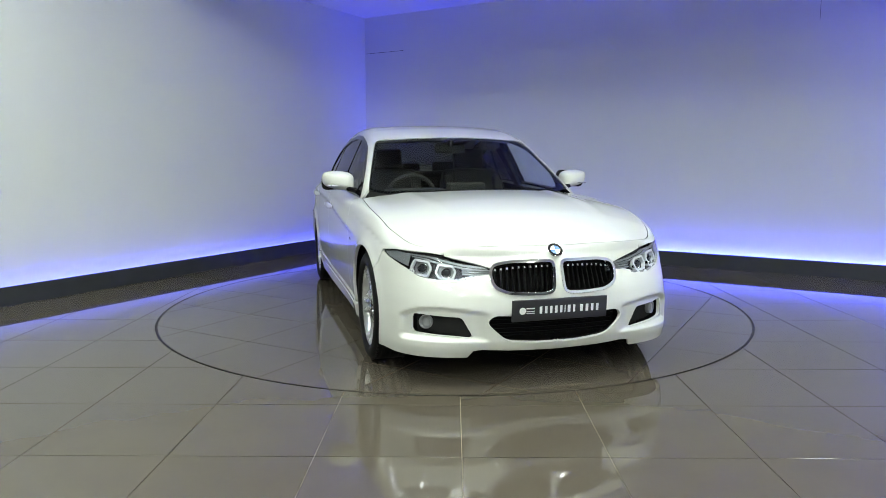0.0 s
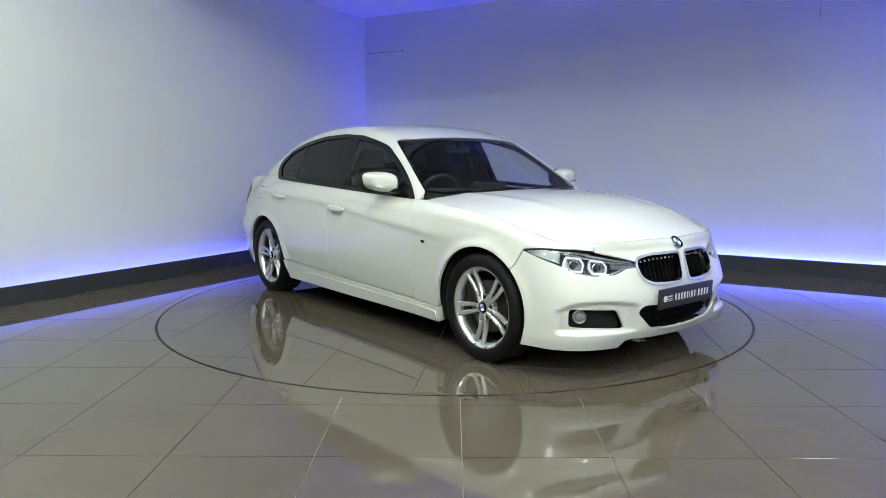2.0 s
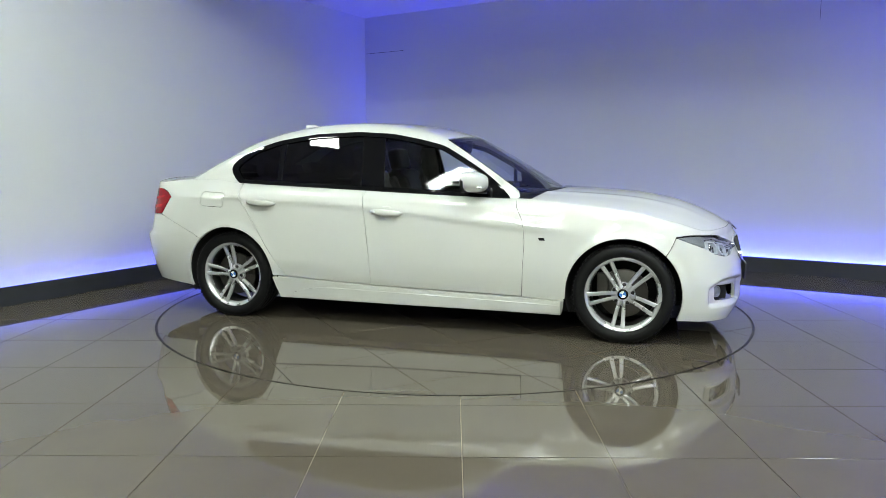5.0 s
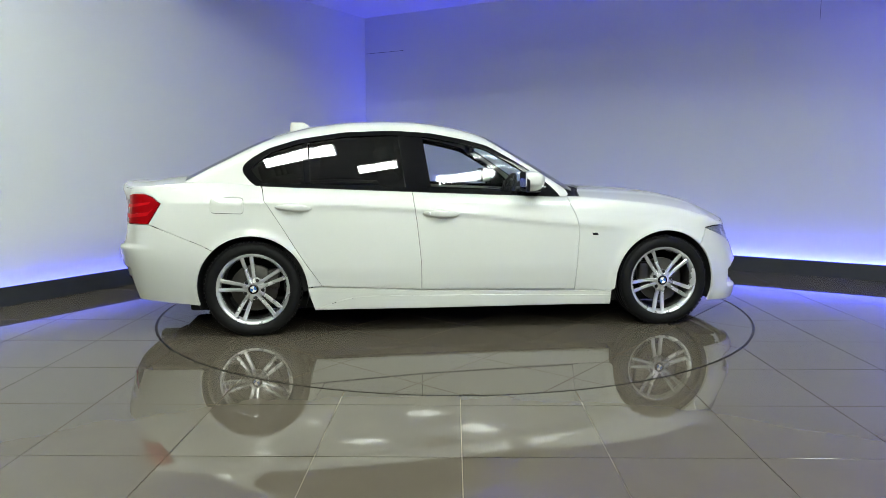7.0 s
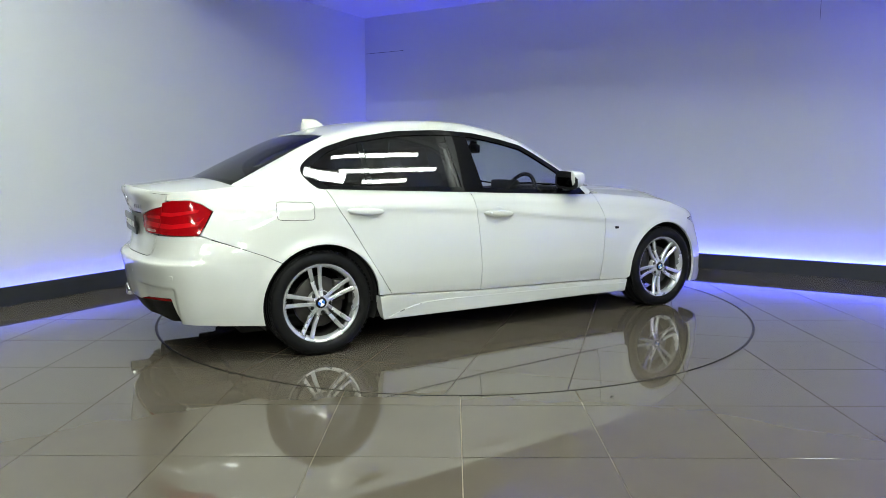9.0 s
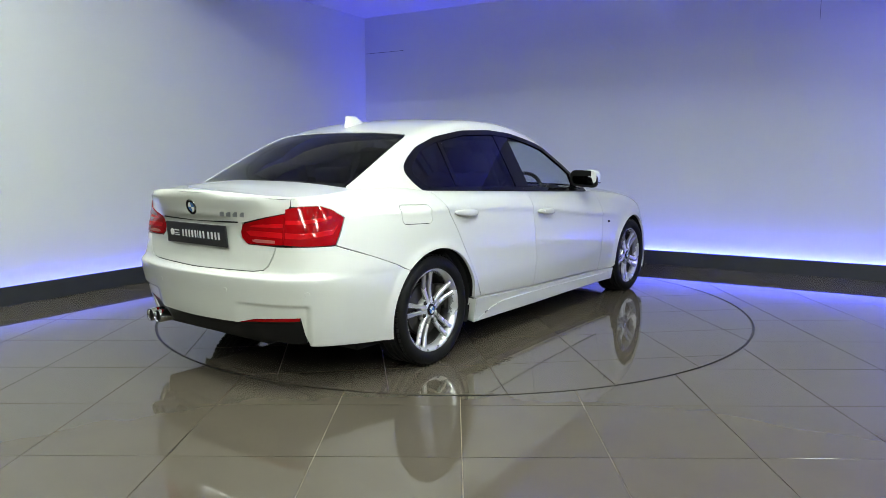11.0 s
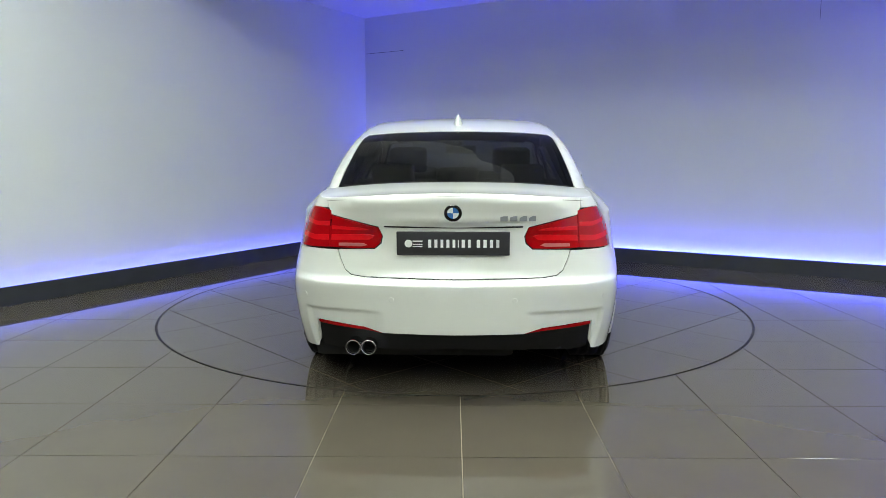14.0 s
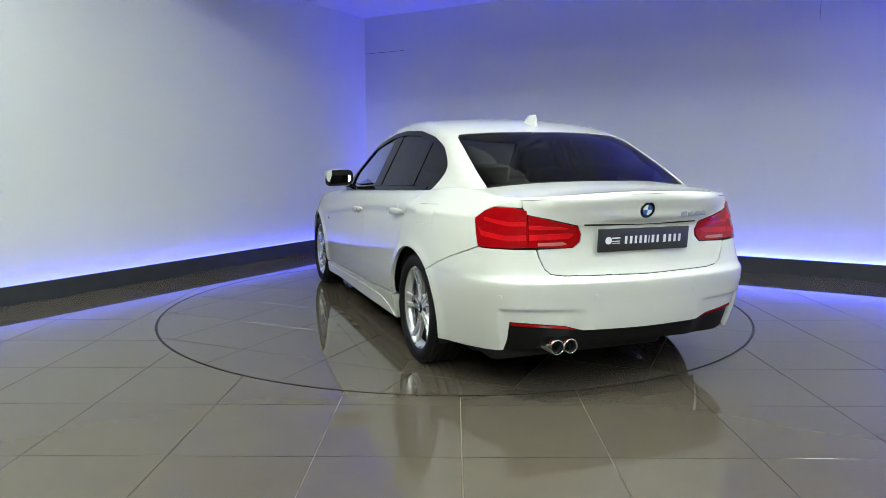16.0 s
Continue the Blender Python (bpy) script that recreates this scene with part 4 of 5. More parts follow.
    sheet("boot_face", full, rear, PAINT, lid, (), 0.03, 0.014, 0.002, label="white boot lid face with plate recess")
    # flat black strip on the lid paints the dark of the grip slot
    grip = [(U_END, .840), (ur(.20), .841), (ur(.325), .843), (ur(.325), .848), (ur(.20), .847), (U_END, .846)]
    sheet("boot_grip", grip + [(2 * U_END - u, v) for u, v in grip[::-1][1:-1]], rear, MATT_BLACK, lid, (), 0.02, 0.010, 0.0, 0.005, label="dark strip for the shaded grip slot over the plate")
    lid_ol = half_d + [(x, -y) for x, y in half_d[::-1][1:-1]]
    # dark bands behind the lid's gaps, standing in for their shade
    sheet("lid_seal", lid_ol, deck_fn, UNDER, lid, [list(inset(lid_ol, .05))], 0.05, 0.002, -0.006, -0.012)
    sheet("face_seal", full, rear, UNDER, lid, [list(inset(full, .03))], 0.05, 0.002, -0.006, -0.011)
    # rear bumper
    half = [(U_END, .602), (ur(.42), .607), (ur(.487), .616), (ur(.518), .639), (ur(.543), .69), (ur(.558), .732)] + [(ur(.68), .734), (ux(-2.057), .735)]
    half += on_side([(-1.85, .664), (-1.72, .614), (-1.631, .571)]) + on_side(arch(-HUB_X, 134, 196, 18)) + on_side([(-1.755, .215), (-1.95, .226), (-2.06, .234)])
    half += [(ur(.705), .240), (ur(.685), .30), (ur(.672), .388), (ur(.60), .384), (ur(.42), .368), (ur(.33), .346), (U_END, .343)]
    full = half + [(2 * U_END - u, v) for u, v in half[::-1][1:-1]]
    rb = sheet("rear_bumper", full, rear, PAINT, car, (), 0.014, 0.016, 0.0018, label="white rear bumper with parking sensors")
    half = [(U_END, .340), (ur(.33), .343), (ur(.42), .350), (ur(.672), .368), (ur(.690), .245), (ur(.60), .235), (ur(.40), .248), (U_END, .262)]
    sheet("rear_diffuser", half + [(2 * U_END - u, v) for u, v in half[::-1][1:-1]], rear, MATT_BLACK, car, (), 0.03, 0.05, 0.001, -0.012, label="matt black rear diffuser")
    for flip, sg in both:
        f = (lambda q: [(2 * U_END - u, v) for u, v in q][::-1]) if flip else (lambda q: q)
        sheet("reflector", f([(ur(.335), .346), (ur(.42), .353), (ur(.668), .370), (ur(.668), .385), (ur(.60), .381), (ur(.42), .365)]), rear, RED_LENS, rb, (), 0.03, 0.012, 0.001, -0.002, label="dark red bumper reflector")
        for y, z in ((.28, .512), (.705, .512)):
            u = ur(y)
            sheet("parking_sensor", f([(u + .011 * math.cos(a), z + .011 * math.sin(a)) for a in np.linspace(0, 2 * math.pi, 14, endpoint=False)]), rear, PAINT, rb, (), 0.02, 0.004, 0.0, 0.0015)
    return rear, doors


def build_upper(car):
    screen_edge = [(.245, 0), (.236, .22), (.212, .42), (.176, .560), (.190, .588), (.30, .625), (.45, .668), (.60, .712), (.705, .738)]
    rear_edge = [(-1.83, .622), (-1.62, .606), (-1.45, .586), (-1.29, .562), (-1.25, .535), (-1.275, .40), (-1.31, .20), (-1.322, 0)]
    belt = [(x, belt_z(x) - .004) for x in np.linspace(.70, -1.36, 24)]
    tail = [(-1.50, .972), (-1.65, .982), (-1.76, .995), (-1.84, 1.000)]
    dlo = [(.674, .886), (.44, .899), (.10, .913), (-.33, .935), (-.91, .955), (-1.335, .964), (-1.395, 1.000), (-1.452, 1.065), (-1.450, 1.110), (-1.40, 1.156), (-1.29, 1.222), (-1.09, 1.284), (-.79, 1.330),
           (-.47, 1.342), (-.21, 1.326), (.01, 1.284), (.175, 1.243), (.34, 1.150), (.43, 1.095), (.52, 1.033), (.60, .968)]
    dlo = [(float(p[0]), float(p[1])) for p in rounded(dlo, .035, 3)]
    ol = [top_phi(x, y) for x, y in screen_edge] + [side_phi(.722, .912)] + [side_phi(x, z) for x, z in belt + tail] + [top_phi(x, y) for x, y in rear_edge]
    hole = [side_phi(x, z) for x, z in dlo]
    half = [p for p in ol]
    mirror_q = lambda q: [(x, PHI * math.pi - a) for x, a in q][::-1]
    full = half + mirror_q(half)[1:-1]
    sheet("roof", full, upper, PAINT, car, [hole, mirror_q(hole)], 0.035, 0.016, 0.0, label="white roof with pillars")
    half_glass = screen_edge + [(.79, .62), (.87, .34), (.905, 0)]
    win = half_glass + [(x, -y) for x, y in half_glass[::-1][1:-1]]
    ws = sheet("windscreen", win, top_fn, GLASS_SCREEN, car, (), 0.05, 0.004, 0.003, -0.004, label="clear windscreen")
    sheet("black_border", win, top_fn, GLOSS_BLACK, ws, [list(inset(win, 0.028))], 0.04, 0.002, 0.003, -0.009)
    half_b = rear_edge[::-1] + [(-1.872, .592), (-1.90, .40), (-1.918, .2), (-1.922, 0)]
    bl = half_b + [(x, -y) for x, y in half_b[::-1][1:-1]]
    rw = sheet("rear_window", bl, top_fn, GLASS_REAR, car, (), 0.05, 0.004, 0.003, -0.004, label="dark tinted rear window")
    sheet("black_border", bl, top_fn, GLOSS_BLACK, rw, [list(inset(bl, 0.026))], 0.04, 0.002, 0.003, -0.009)
    for flip in (False, True):
        m = dict(mirror=flip)
        inner = [(x + .026 * float(smooth01((-1.22 - x) / .18)), z) for x, z in inset(dlo, 0.030)]
        trim = sheet("window_trim", dlo, flank, GLOSS_BLACK, car, [inner], 0.02, 0.018, 0.0, 0.001, label="gloss black window surround", **m)
        zt = spline([(p[0], p[1]) for p in inner if p[1] > 1.05 or p[0] > 0.5])
        top = lambda x: float(zt(x))
        low = lambda x: belt_z(x) + 0.034
        # door glass, pillar cover and quarter light
        fx = np.linspace(-.245, .60, 26)
        front = [(x, low(x)) for x in fx] + [(x, top(x)) for x in fx[::-1] if top(x) > low(x) + .004]
        sheet("front_window", front, flank, GLASS_FRONT, car, (), 0.05, 0.004, 0.0, -0.008, label="lightly tinted front side window", **m)
        rx = np.linspace(-1.02, -.40, 18)
        sheet("rear_window_side", [(x, low(x)) for x in rx] + [(x, top(x)) for x in rx[::-1]], flank, GLASS_DARK, car, (), 0.05, 0.004, 0.0, -0.008, label="dark privacy glass rear side window", **m)
        quarter = [(-1.045, low(-1.045))] + [p for p in inner if p[0] < -1.05] + [(-1.045, top(-1.045))]
        sheet("quarter_light", quarter, flank, GLASS_DARK, car, (), 0.05, 0.004, 0.0, -0.008, label="dark privacy glass quarter light", **m)
        for x0, x1 in ((-.405, -.24), (-1.05, -1.015)):
            sheet("pillar_cover", [(x0 + .02, low(x0)), (x1 + .02, low(x1)), (x1 - .025, top(x1)), (x0 - .025, top(x0))] if x0 > -1 else [(x0, low(x0)), (x1, low(x1)), (x1 - .02, top(x1)), (x0 - .02, top(x0))],
                  flank, GLOSS_BLACK, car, (), 0.04, 0.012, 0.0, -0.004, **m)
        sheet("waist_strip", [(x, belt_z(x) + .004) for x in np.linspace(.66, -1.30, 24)] + [(x, belt_z(x) + .020) for x in np.linspace(-1.30, .64, 24)], flank, GLOSS_BLACK, trim, (), 0.04, 0.012, 0.0, 0.005, **m)
        sheet("mirror_corner", [(.645, .905), (.46, .91), (.46, 1.03), (.50, 1.005)], flank, GLOSS_BLACK, car, (), 0.03, 0.02, 0.0, 0.003, **m)


def emblem(parent, place, normal, r):
    """A round enamel badge in four quarters, drawn as plain shapes."""
    n = Vector(normal).normalized()
    m = Matrix.Translation(place) @ n.to_track_quat("Y", "Z").to_matrix().to_4x4()
    bm = lathe([(0, .003), (r * .92, .003), (r * .98, .0045), (r, .001), (r, -.004)], 36)
    bm.transform(m)
    ob = part("badge", bm, GLOSS_BLACK, parent, "round blue and white enamel badge")
    bm = lathe([(r * .96, .0035), (r * .985, .0055), (r * 1.01, .003), (r * 1.01, -.004)], 36)
    bm.transform(m)
    part("badge_ring", bm, CHROME, ob)
    for k in range(4):
        bm = bmesh.new()
        c = bm.verts.new((0, .0042, 0))
        a0 = math.pi / 2 * k
        ring = [bm.verts.new((r * .64 * math.cos(a0 + math.pi / 2 * i / 8), .0042, r * .64 * math.sin(a0 + math.pi / 2 * i / 8))) for i in range(9)]
        for i in range(8):
            bm.faces.new((c, ring[i + 1], ring[i]))
        bm.transform(m)
        part("badge_quarter", bm, BLUE_ENAMEL if k % 2 else WHITE_ENAMEL, ob, "", False)
    return ob


def plate(parent, x, z, lean, out):
    """A charcoal plate; its words are drawn as bars of their size."""
    m = pose(x, 0, z, 0, lean, 0)
    bm = box((0, 0, 0), (0.012, 0.52, 0.111), 0.004)
    bm.transform(m)
    ob = part("number_plate", bm, PLATE, parent, "charcoal show plate with white lettering bars")
    sgn = 1 if out > 0 else -1
    # round mark and two short lines beside it
    def bar(y, zz, w, h, name="letter_bar"):
        b = box((0.0068 * sgn, y * sgn, zz), (0.001, w, h))
        b.transform(m)
        part(name, b, LETTER, ob, "", False)
    disc = bmesh.new()
    bmesh.ops.create_cone(disc, cap_ends=True, segments=20, radius1=.018, radius2=.018, depth=.001)
    disc.transform(m @ Matrix.Translation((0.0068 * sgn, -.205 * sgn, 0)) @ pose(0, 0, 0, 0, 90, 0))
    part("round_mark", disc, LETTER, ob, "", False)
    for zz in (.011, -.004, -.014):
        bar(-.163, zz, .045, .006 if zz > 0 else .004)
    y = -.118
    for w in (.022, .022, .020, .022, .020, .008, .024, .019, 0, .024, .024, .022, .022):
        if w:
            bar(y + w / 2, 0, w * .62, .037)
            y += w + .0065
        else:
            y += .013
    return ob


def build_details(car, rear, doors):
    P, N = skin(np.array([0.0]), np.array([.683]))
    emblem(car, Vector(P[0]) + Vector((.001, 0, .008)), (.72, 0, .69), .041)
    P, N = rear(np.array([U_END]), np.array([.912]))
    emblem(car, Vector(P[0]) + Vector(N[0]) * .002, (N[0][0], 0, N[0][2]), .041)
    plate(car, 2.158, .402, 3, 1)
    plate(car, -2.312, .770, -4, -1)
    # chrome model figures on the lid, kept as plain bars
    y = -.215
    for w in (.034, .034, .034, .032):
        PP, NN = rear(np.array([2 * U_END - ur(-y + w / 2)]), np.array([.884]))
        part("figure_bar", box((PP[0][0] - .0015, y - w / 2, PP[0][2]), (.003, w, .024), .0008), LAMP_GREY, car)
        y -= w + .010

    # shark fin aerial
    bm = bmesh.new()
    rings = []
    for k in range(9):
        t = k / 8
        x0, x1 = -1.02 - .085 * t ** 1.2, -1.215 + .015 * t
        w = .030 * (1 - t) ** .8 + .004
        z = 1.352 + .070 * t
        ring = []
        for i in range(16):
            a = 2 * math.pi * i / 16
            cx, rx = (x0 + x1) / 2, abs(x0 - x1) / 2
            ring.append(bm.verts.new((cx + rx * math.cos(a), w * math.sin(a), z + (.012 * -math.cos(a) * (1 - t)) * -1)))
        rings.append(ring)
    for p, q in zip(rings, rings[1:]):
        for i in range(16):
            j = (i + 1) % 16
            bm.faces.new((p[i], p[j], q[j], q[i]))
    bm.faces.new(rings[-1])
    bmesh.ops.recalc_face_normals(bm, faces=bm.faces)
    part("roof_aerial", bm, PAINT, car, "white fin-shaped roof aerial")

    # exhaust tips
    for y in (.470, .397):
        bm = lathe([(.036, .12), (.036, .0), (.034, -.004), (.031, 0), (.030, .04)], 32)
        tip_m = Matrix.Translation((-2.318, y, .277)) @ Matrix.Rotation(math.radians(-90), 4, "Z")
        bm.transform(tip_m)
        tip = part("exhaust_tip", bm, CHROME, car, "round chrome exhaust tip")
        bm = lathe([(.0305, .012), (.0295, .09), (0, .09)], 28)
        bm.transform(tip_m)
        part("bore", bm, UNDER, tip, "black bore")
    part("silencer", box((-1.95, .2, .24), (.30, 1.0, .14), .04), UNDER, car, "dark silencer box")

    for sg in (1, -1):
        # door handles
        for hx, hz in ((-.165, .795), (-1.115, .845)):
            u = ux(hx)
            P, N = skin(np.array([u]), np.array([hz]))
            P[0][1] *= sg
            base = Vector(P[0])
            door_cup = bmesh.new()
            bmesh.ops.create_uvsphere(door_cup, u_segments=20, v_segments=10, radius=1)
            door_cup.transform(Matrix.Translation(base + Vector((.0, -.004 * sg, .004))) @ Matrix.Diagonal((.056, .009, .040, 1)))
            on_door = doors[sg][0 if hx > -.5 else 1]
            part("handle_cup", door_cup, PAINT, on_door)
            bm = bmesh.new()
            bmesh.ops.create_uvsphere(bm, u_segments=32, v_segments=14, radius=1)
            for v in bm.verts:
                x, y, z = v.co
                lift = .022 * (1 - abs(x) ** 3)
                v.co = base + Vector((x * .118, sg * (lift + .016 * math.copysign(abs(y) ** .7, y)), .0215 * math.copysign(abs(z) ** .85, z) - .006 * x))
            bmesh.ops.recalc_face_normals(bm, faces=bm.faces)
            part("door_handle", bm, PAINT, on_door, "white pull handle")
            if hx > -.5:
                bm = lathe([(0, .004), (.008, .003), (.010, 0)], 16)
                bm.transform(Matrix.Translation(base + Vector((-.078, sg * .0335, .004))) @ (Matrix.Rotation(math.pi, 4, "Z") if sg < 0 else Matrix.Identity(4)))
                part("lock", bm, ALLOY, on_door, "silver lock cylinder")

        # door mirrors
        def shell(scale, shift, cut, name, material, parent, label=""):
            bm = bmesh.new()
            bmesh.ops.create_uvsphere(bm, u_segments=32, v_segments=20, radius=1)
            for v in bm.verts:
                x, y, z = v.co
                # blunt towards the back, drawn out to the side
                x = max(x, -.42)
                y = math.copysign(abs(y) ** .56, y)
                z = math.copysign(abs(z) ** .62, z)
                v.co = (x, y, z)
            for v in bm.verts:
                x, y, z = v.co
                z *= 1 - .18 * max(y, 0)
                v.co = (shift[0] + scale[0] * x - .02 * y, sg * (shift[1] + scale[1] * y), shift[2] + scale[2] * z + .012 * y)
            if cut is not None:
                keep_up, h = cut
                g = bm.verts[:] + bm.edges[:] + bm.faces[:]
                bmesh.ops.bisect_plane(bm, geom=g, plane_co=(0, 0, h), plane_no=(0, 0.10 * sg, 1), clear_inner=keep_up, clear_outer=not keep_up)
            bmesh.ops.recalc_face_normals(bm, faces=bm.faces)
            return part(name, bm, material, parent, label)
        cap = shell((.092, .108, .066), (.430, .890, 1.004), (True, .892 + .073), "door_mirror", PAINT, car, "white capped door mirror")
        shell((.089, .105, .060), (.430, .890, .998), (False, .894 + .082), "mirror_base", GLOSS_BLACK, cap, "gloss black underside")
        def oval(w, h, x, t):
            q = rounded([(-w, -h * .8), (w, -h), (w * .9, h * .9), (-w, h)], h * .8, 6)
            b = bmesh.new()
            f0 = [b.verts.new((x, sg * (.892 + p[0]), 1.000 + p[1])) for p in q]
            f1 = [b.verts.new((x + t, sg * (.892 + p[0]), 1.000 + p[1])) for p in q]
            b.faces.new(f0)
            b.faces.new(f1[::-1])
            for i in range(len(q)):
                b.faces.new((f0[i], f1[i], f1[(i + 1) % len(q)], f0[(i + 1) % len(q)]))
            bmesh.ops.recalc_face_normals(b, faces=b.faces)
            return b
        bm = oval(.113, .067, .380, .020)
        part("mirror_rim", bm, MATT_BLACK, cap, "black mirror surround", False)
        bm = oval(.092, .046, .3785, .006)
        bm.transform(Matrix.Translation((.383, 0, 1.0)) @ Matrix.Rotation(math.radians(4), 4, "Y") @ Matrix.Translation((-.383, 0, -1.0)))
        part("mirror_glass", bm, MIRROR, cap, "mirror glass", False)
        bm = bmesh.new()
        add_box(bm, (.47, sg * .785, .935), (.10, .12, .034), .012, Matrix.Rotation(math.radians(18 * sg), 4, "X"))
        part("mirror_arm", bm, GLOSS_BLACK, cap)
        part("turn_light", box((.497, sg * .905, .970), (.03, .13, .010), .004), ALLOY, cap, "slim indicator strip")


def build_wheel(car, hx, side, turn):
    """A wheel: alloy rim with five double spokes, tyre, dark bolt holes, brake."""
    m = Matrix.Translation((hx, side * .756, HUB_Z)) @ (Matrix.Rotation(math.pi, 4, "Z") if side < 0 else Matrix.Identity(4))
    hand = 1 if side > 0 else -1
    bm = lathe([(.211, .040), (.207, .050), (.209, .066), (.217, .080), (.226, .090), (.234, .093), (.238, .088), (.235, .078), (.226, .02), (.222, .02)], 72)
    wheel = part("wheel", bm, ALLOY, car, "silver alloy wheel with five double spokes")
    wheel.matrix_local = m
    # inner barrel, its shade painted by a dark metal colour
    part("barrel", lathe([(.222, .045), (.212, .040), (.204, .0), (.206, -.10), (.222, -.10)], 56), BARREL_SHADED, wheel, "inner barrel, coloured dark for its shade")
    # tyre with grooved tread
    prof = [(.230, .082), (.238, .098), (.248, .108), (.270, .112), (.288, .108), (.301, .098), (.308, .084)]
    tread = []
    for g in (.052, 0.0, -.052):
        tread += [(.312, g + .022), (.312, g + .006), (.305, g + .005), (.305, g - .005), (.312, g - .006), (.312, g - .022)]
    prof += [(.3115, .076)] + tread + [(.3115, -.076), (.308, -.084), (.301, -.098), (.288, -.108), (.270, -.112), (.248, -.108), (.226, -.09)]
    tyre = part("tyre", lathe(prof, 96), RUBBER, wheel, "black low-profile tyre")
    # shoulder blocks
    for sg in (1, -1):
        bm = bmesh.new()
        for k in range(64):
            a = 2 * math.pi * k / 64
            rot = Matrix.Rotation(-a, 4, "Y") @ Matrix.Translation((.3062, sg * .080, 0)) @ Matrix.Rotation(math.radians(-25 * sg), 4, "Z")
            add_box(bm, (0, 0, 0), (.010, .024, .020), 0)
            bm.verts.ensure_lookup_table()
            for v in bm.verts[-8:]:
                v.co = rot @ v.co
        tagged(part("tread_block", bm, RUBBER, tyre, "", False), kind="stuff")

    def spoke(angle, s):
        b = bmesh.new()
        rings = []
        for k in range(8):
            t = k / 7
            r = .040 + (.214 - .040) * t
            off = s * (.0135 + .0175 * t)
            w = .0108 + .0032 * t
            y0 = .078 - .020 * math.sin(math.pi * min(1, t * 1.05)) * .6 + .008 * t
            deep = .030 - .012 * t
            ring = [(off - w, y0 - .006), (off - w * .62, y0), (off + w * .62, y0), (off + w, y0 - .006), (off + w * .8, y0 - deep), (off - w * .8, y0 - deep)]
            rings.append([b.verts.new((r, y, q)) for q, y in ring])
        for p, q in zip(rings, rings[1:]):
            for i in range(6):
                j = (i + 1) % 6
                b.faces.new((p[i], p[j], q[j], q[i]))
        b.faces.new(rings[0])
        b.faces.new(rings[-1])
        bmesh.ops.recalc_face_normals(b, faces=b.faces)
        b.transform(Matrix.Rotation(-angle, 4, "Y"))
        return b
    for k in range(5):
        a = math.radians(turn + 72 * k) if hand > 0 else math.radians(180 - turn - 72 * k)
        for s in (1, -1):
            part("spoke", spoke(a, s), ALLOY, wheel, "", False)
        # near-black discs paint the shade of the sunken bolt holes
        bm = lathe([(0, .006), (.007, .005), (.009, 0), (.0140, 0), (.0140, -.01)], 14)
        aa = a + math.radians(36)
        bm.transform(Matrix.Translation((.056 * math.cos(aa), .0685, .057 * math.sin(aa))))
        part("bolt_hole_shade", bm, UNDER, wheel)
    part("hub", lathe([(0, .074), (.034, .074), (.046, .070), (.068, .066), (.074, .060), (.074, .02)], 40), ALLOY, wheel)
    cap = part("hub_cap", lathe([(0, .081), (.029, .080), (.033, .077), (.034, .07)], 32), GLOSS_BLACK, wheel, "round blue and white hub cap")
    for k in range(4):
        b = bmesh.new()
        c = b.verts.new((0, .0815, 0))
        ring = [b.verts.new((.021 * math.cos(math.pi / 2 * (k + i / 6) + .4), .0815, .021 * math.sin(math.pi / 2 * (k + i / 6) + .4))) for i in range(7)]
        for i in range(6):
            b.faces.new((c, ring[i + 1], ring[i]))
        part("badge_quarter", b, BLUE_ENAMEL if k % 2 else WHITE_ENAMEL, wheel, "", False)
    part("brake_disc", lathe([(.05, .030), (.150, .030), (.152, .028), (.152, .008), (.05, .008)], 56), IRON, wheel, "bare iron brake disc")
    bm = bmesh.new()
    add_box(bm, (.125 * (1 if hx < 0 else -1) * hand, .02, .06), (.075, .06, .13), .015)
    part("brake_caliper", bm, IRON, wheel)
    # wheel house lining
    lin = lathe([(ARCH_R + .004, .09), (ARCH_R + .006, -.20), (.06, -.20)], 40, "y", None, (-.06, .56))
    li = part("wheel_house", lin, UNDER, car, "black wheel house lining")
    li.matrix_local = m
    return wheel


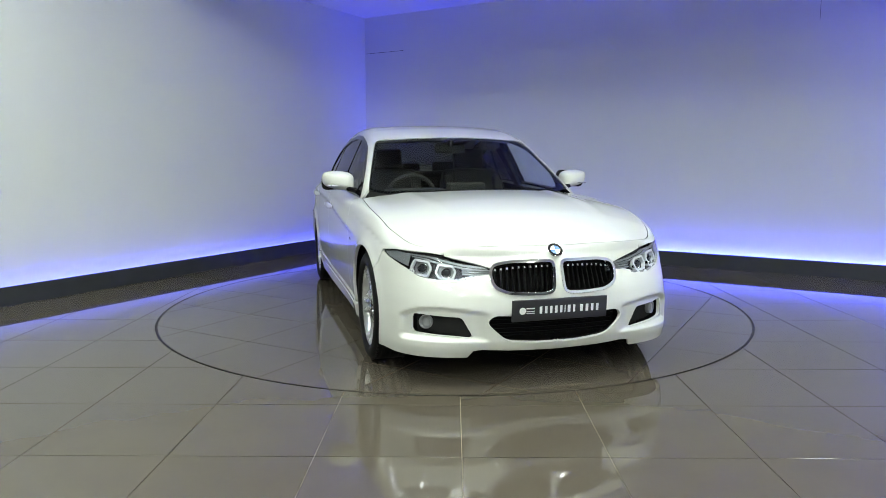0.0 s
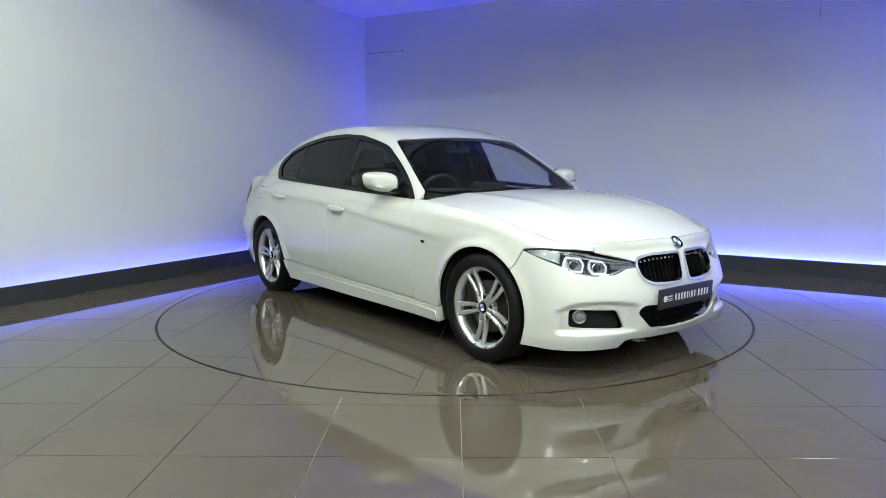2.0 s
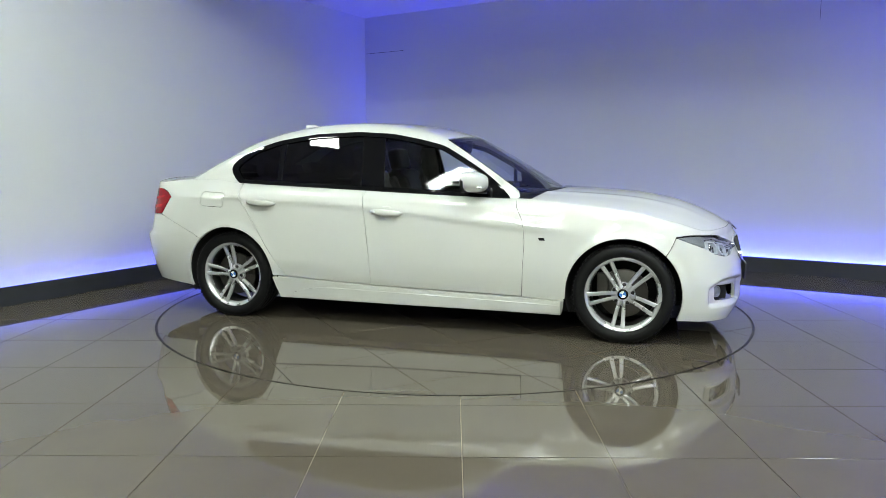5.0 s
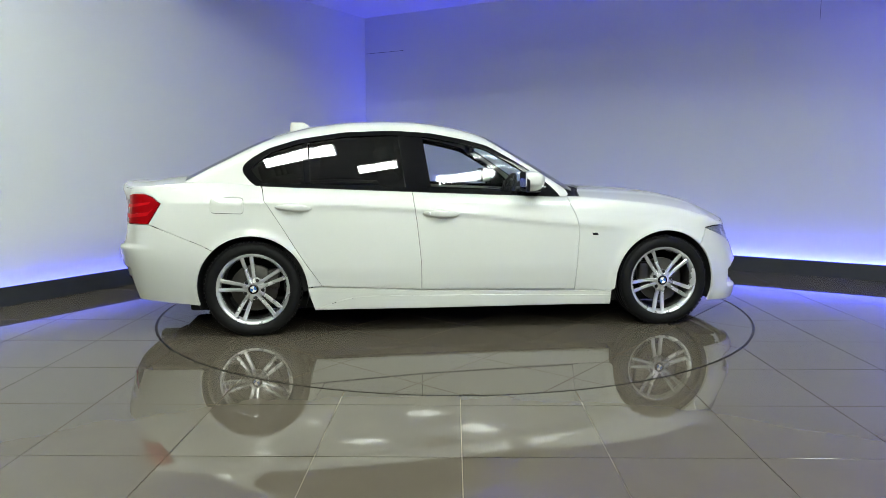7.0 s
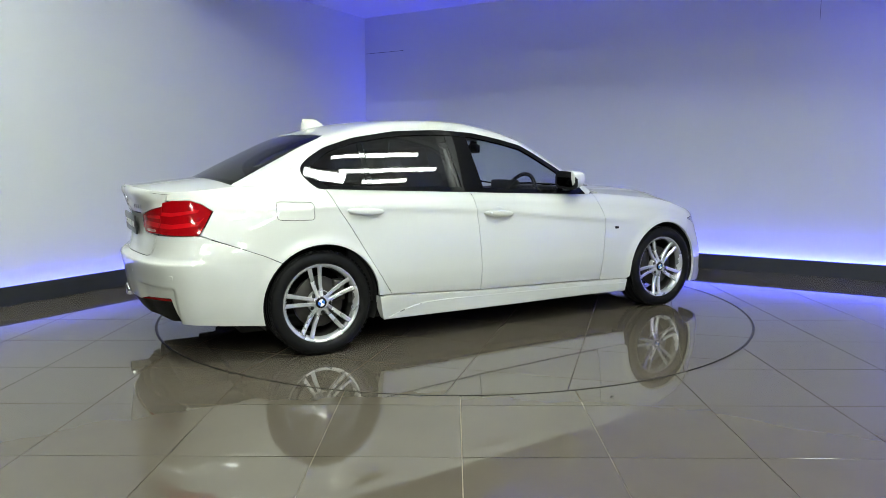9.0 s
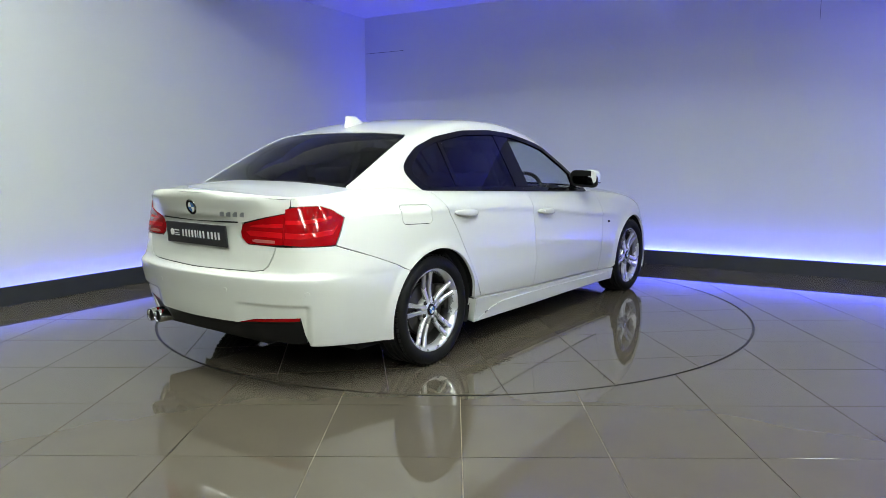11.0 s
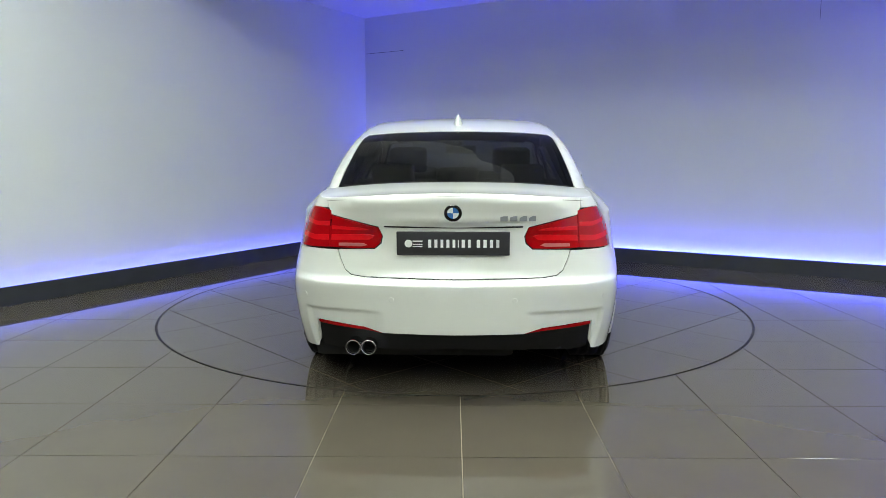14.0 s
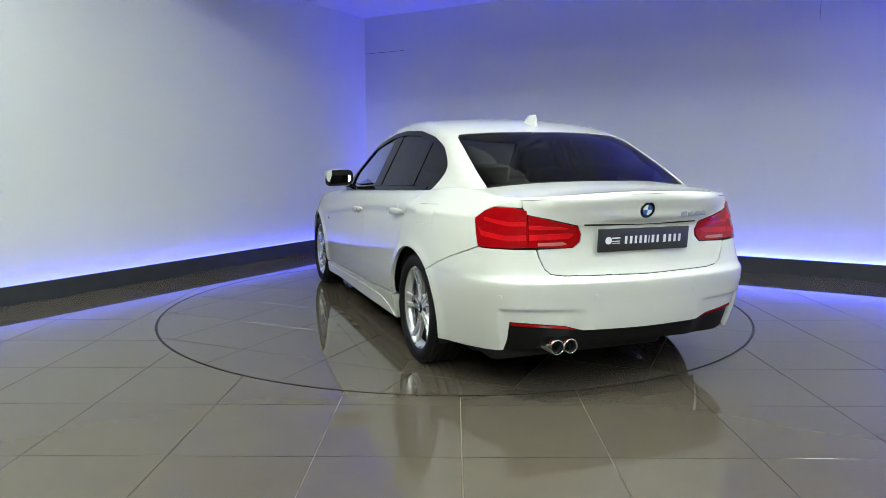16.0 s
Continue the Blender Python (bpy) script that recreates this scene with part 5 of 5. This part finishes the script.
def build_cabin(car):
    part("undertray", box((1.86, 0, .190), (.30, .84, .014), .004), UNDER, car, "dark tray under the nose")
    part("floor_pan", box((-.03, 0, .190), (3.6, 1.36, .09), .02), UNDER, car, "dark underbody")
    part("engine_bay", box((1.35, 0, .42), (1.0, .92, .40), .03), UNDER, car)
    part("boot_floor", box((-1.95, 0, .36), (.52, 1.05, .24), .03), UNDER, car)
    for sg in (1, -1):
        part("sill_box", box((.0, sg * .745, .235), (1.9, .12, .10), .02), UNDER, car)
        part("door_card", box((-.25, sg * .772, .58), (1.9, .03, .60), .01), CABIN, car)
    bm = bmesh.new()
    add_box(bm, (.70, 0, .80), (.42, 1.36, .20), .06)
    add_box(bm, (.52, -.36, .90), (.24, .42, .09), .035)
    add_box(bm, (.50, .02, .93), (.10, .27, .10), .015)
    part("dashboard", bm, CABIN, car, "black dashboard")
    part("firewall", box((.92, 0, .60), (.04, 1.36, .40)), UNDER, car)
    part("parcel_shelf", box((-1.47, 0, .955), (.56, 1.20, .03), .01), CABIN, car, "black parcel shelf")
    part("centre_console", box((.15, 0, .50), (.9, .22, .34), .04), CABIN, car)

    # steering wheel on the car's right
    bm = bmesh.new()
    n, k = 40, 10
    rings = []
    for i in range(n):
        a = 2 * math.pi * i / n
        rings.append([bm.verts.new(((.015 * math.sin(2 * math.pi * j / k)), (.183 + .015 * math.cos(2 * math.pi * j / k)) * math.cos(a), (.183 + .015 * math.cos(2 * math.pi * j / k)) * math.sin(a))) for j in range(k)])
    for i in range(n):
        p, q = rings[i], rings[(i + 1) % n]
        for j in range(k):
            bm.faces.new((p[j], p[(j + 1) % k], q[(j + 1) % k], q[j]))
    add_box(bm, (.015, 0, -.01), (.03, .13, .12), .02)
    for y in (.11, -.11):
        add_box(bm, (.01, y, -.005), (.02, .14, .035), .008)
    add_box(bm, (.01, 0, -.12), (.02, .04, .13), .008)
    add_box(bm, (.15, 0, 0), (.28, .06, .06), .01)
    bmesh.ops.recalc_face_normals(bm, faces=bm.faces)
    bm.transform(pose(.36, -.36, .865, 0, 22, 0))
    part("steering_wheel", bm, CABIN, car, "black steering wheel")

    def cushion(name, c, s, lean, label="", bevel=.05):
        b = bmesh.new()
        add_box(b, (0, 0, 0), s, bevel, None, 3)
        b.transform(pose(*c, 0, lean, 0))
        return part(name, b, LEATHER, car, label)
    for y in (.36, -.36):
        cushion("seat", (-.10, y, .47), (.52, .50, .16), -6, "black leather front seat")
        cushion("seat_back", (-.40, y, .76), (.14, .48, .62), -20)
        cushion("side_bolster", (-.36, y + .22, .76), (.16, .08, .50), -20, "", .03)
        cushion("side_bolster", (-.36, y - .22, .76), (.16, .08, .50), -20, "", .03)
        cushion("headrest", (-.525, y, 1.145), (.10, .26, .17), -14, "black leather headrest", .035)
        for dy in (.06, -.06):
            b = bmesh.new()
            bmesh.ops.create_cone(b, cap_ends=True, segments=10, radius1=.007, radius2=.007, depth=.14)
            b.transform(pose(-.505, y + dy, 1.04, 0, -14, 0))
            part("headrest_post", b, CHROME, car)
    cushion("rear_seat", (-.92, 0, .50), (.46, 1.22, .16), -6, "black leather rear bench")
    cushion("rear_backrest", (-1.20, 0, .76), (.14, 1.24, .56), -22)
    for y in (.38, 0, -.38):
        cushion("rear_headrest", (-1.335, y, 1.055), (.08, .25, .13 if y else .09), -16, "", .03)
    # headlining, inner mirror and belts
    hl = [(.12, -.50), (-.3, -.56), (-.8, -.56), (-1.15, -.52), (-1.20, 0), (-1.15, .52), (-.8, .56), (-.3, .56), (.12, .50), (.17, 0)]
    sheet("headlining", hl, top_fn, HEADLINER, car, (), 0.06, 0.01, 0.0, -0.045, label="grey fabric headlining")
    b = bmesh.new()
    add_box(b, (.155, 0, 1.225), (.045, .24, .068), .018)
    add_box(b, (.185, 0, 1.262), (.05, .03, .05), .008)
    part("inner_mirror", b, CABIN, car, "black inner mirror")
    for sg in (1, -1):
        part("pillar_lining", box((-.34, sg * .672, 1.08), (.12, .03, .36), .01, Matrix.Rotation(math.radians(29 * sg), 4, "X")), CABIN, car)
        b = bmesh.new()
        add_box(b, (-.36, sg * .60, .98), (.05, .006, .50), 0, Matrix.Rotation(math.radians(20 * sg), 4, "X"))
        part("seat_belt", b, CABIN, car)


def build_car():
    car = tagged(new("car"), "white four-door saloon car with silver alloy wheels on the platform", "car")
    rear, doors = build_panels(car)
    build_upper(car)
    build_details(car, rear, doors)
    for hx, side, turn in ((HUB_X, -1, 263), (-HUB_X, -1, 100), (HUB_X, 1, 30), (-HUB_X, 1, 75)):
        build_wheel(car, hx, side, turn)
    build_cabin(car)
    return car


saloon = build_car()
lay_tiles()


def motions():
    """The platform turns, and the car with it."""
    walk(turntable, [(t, pose(0, 0, 0, 0, 0, a)) for t, a in TURN])
    walk(saloon, [(t, pose(0, 0, 0, 0, 0, a) @ pose(CAR_OFFSET[0], CAR_OFFSET[1], 0, 0, 0, CAR_YAW)) for t, a in TURN])


motions()
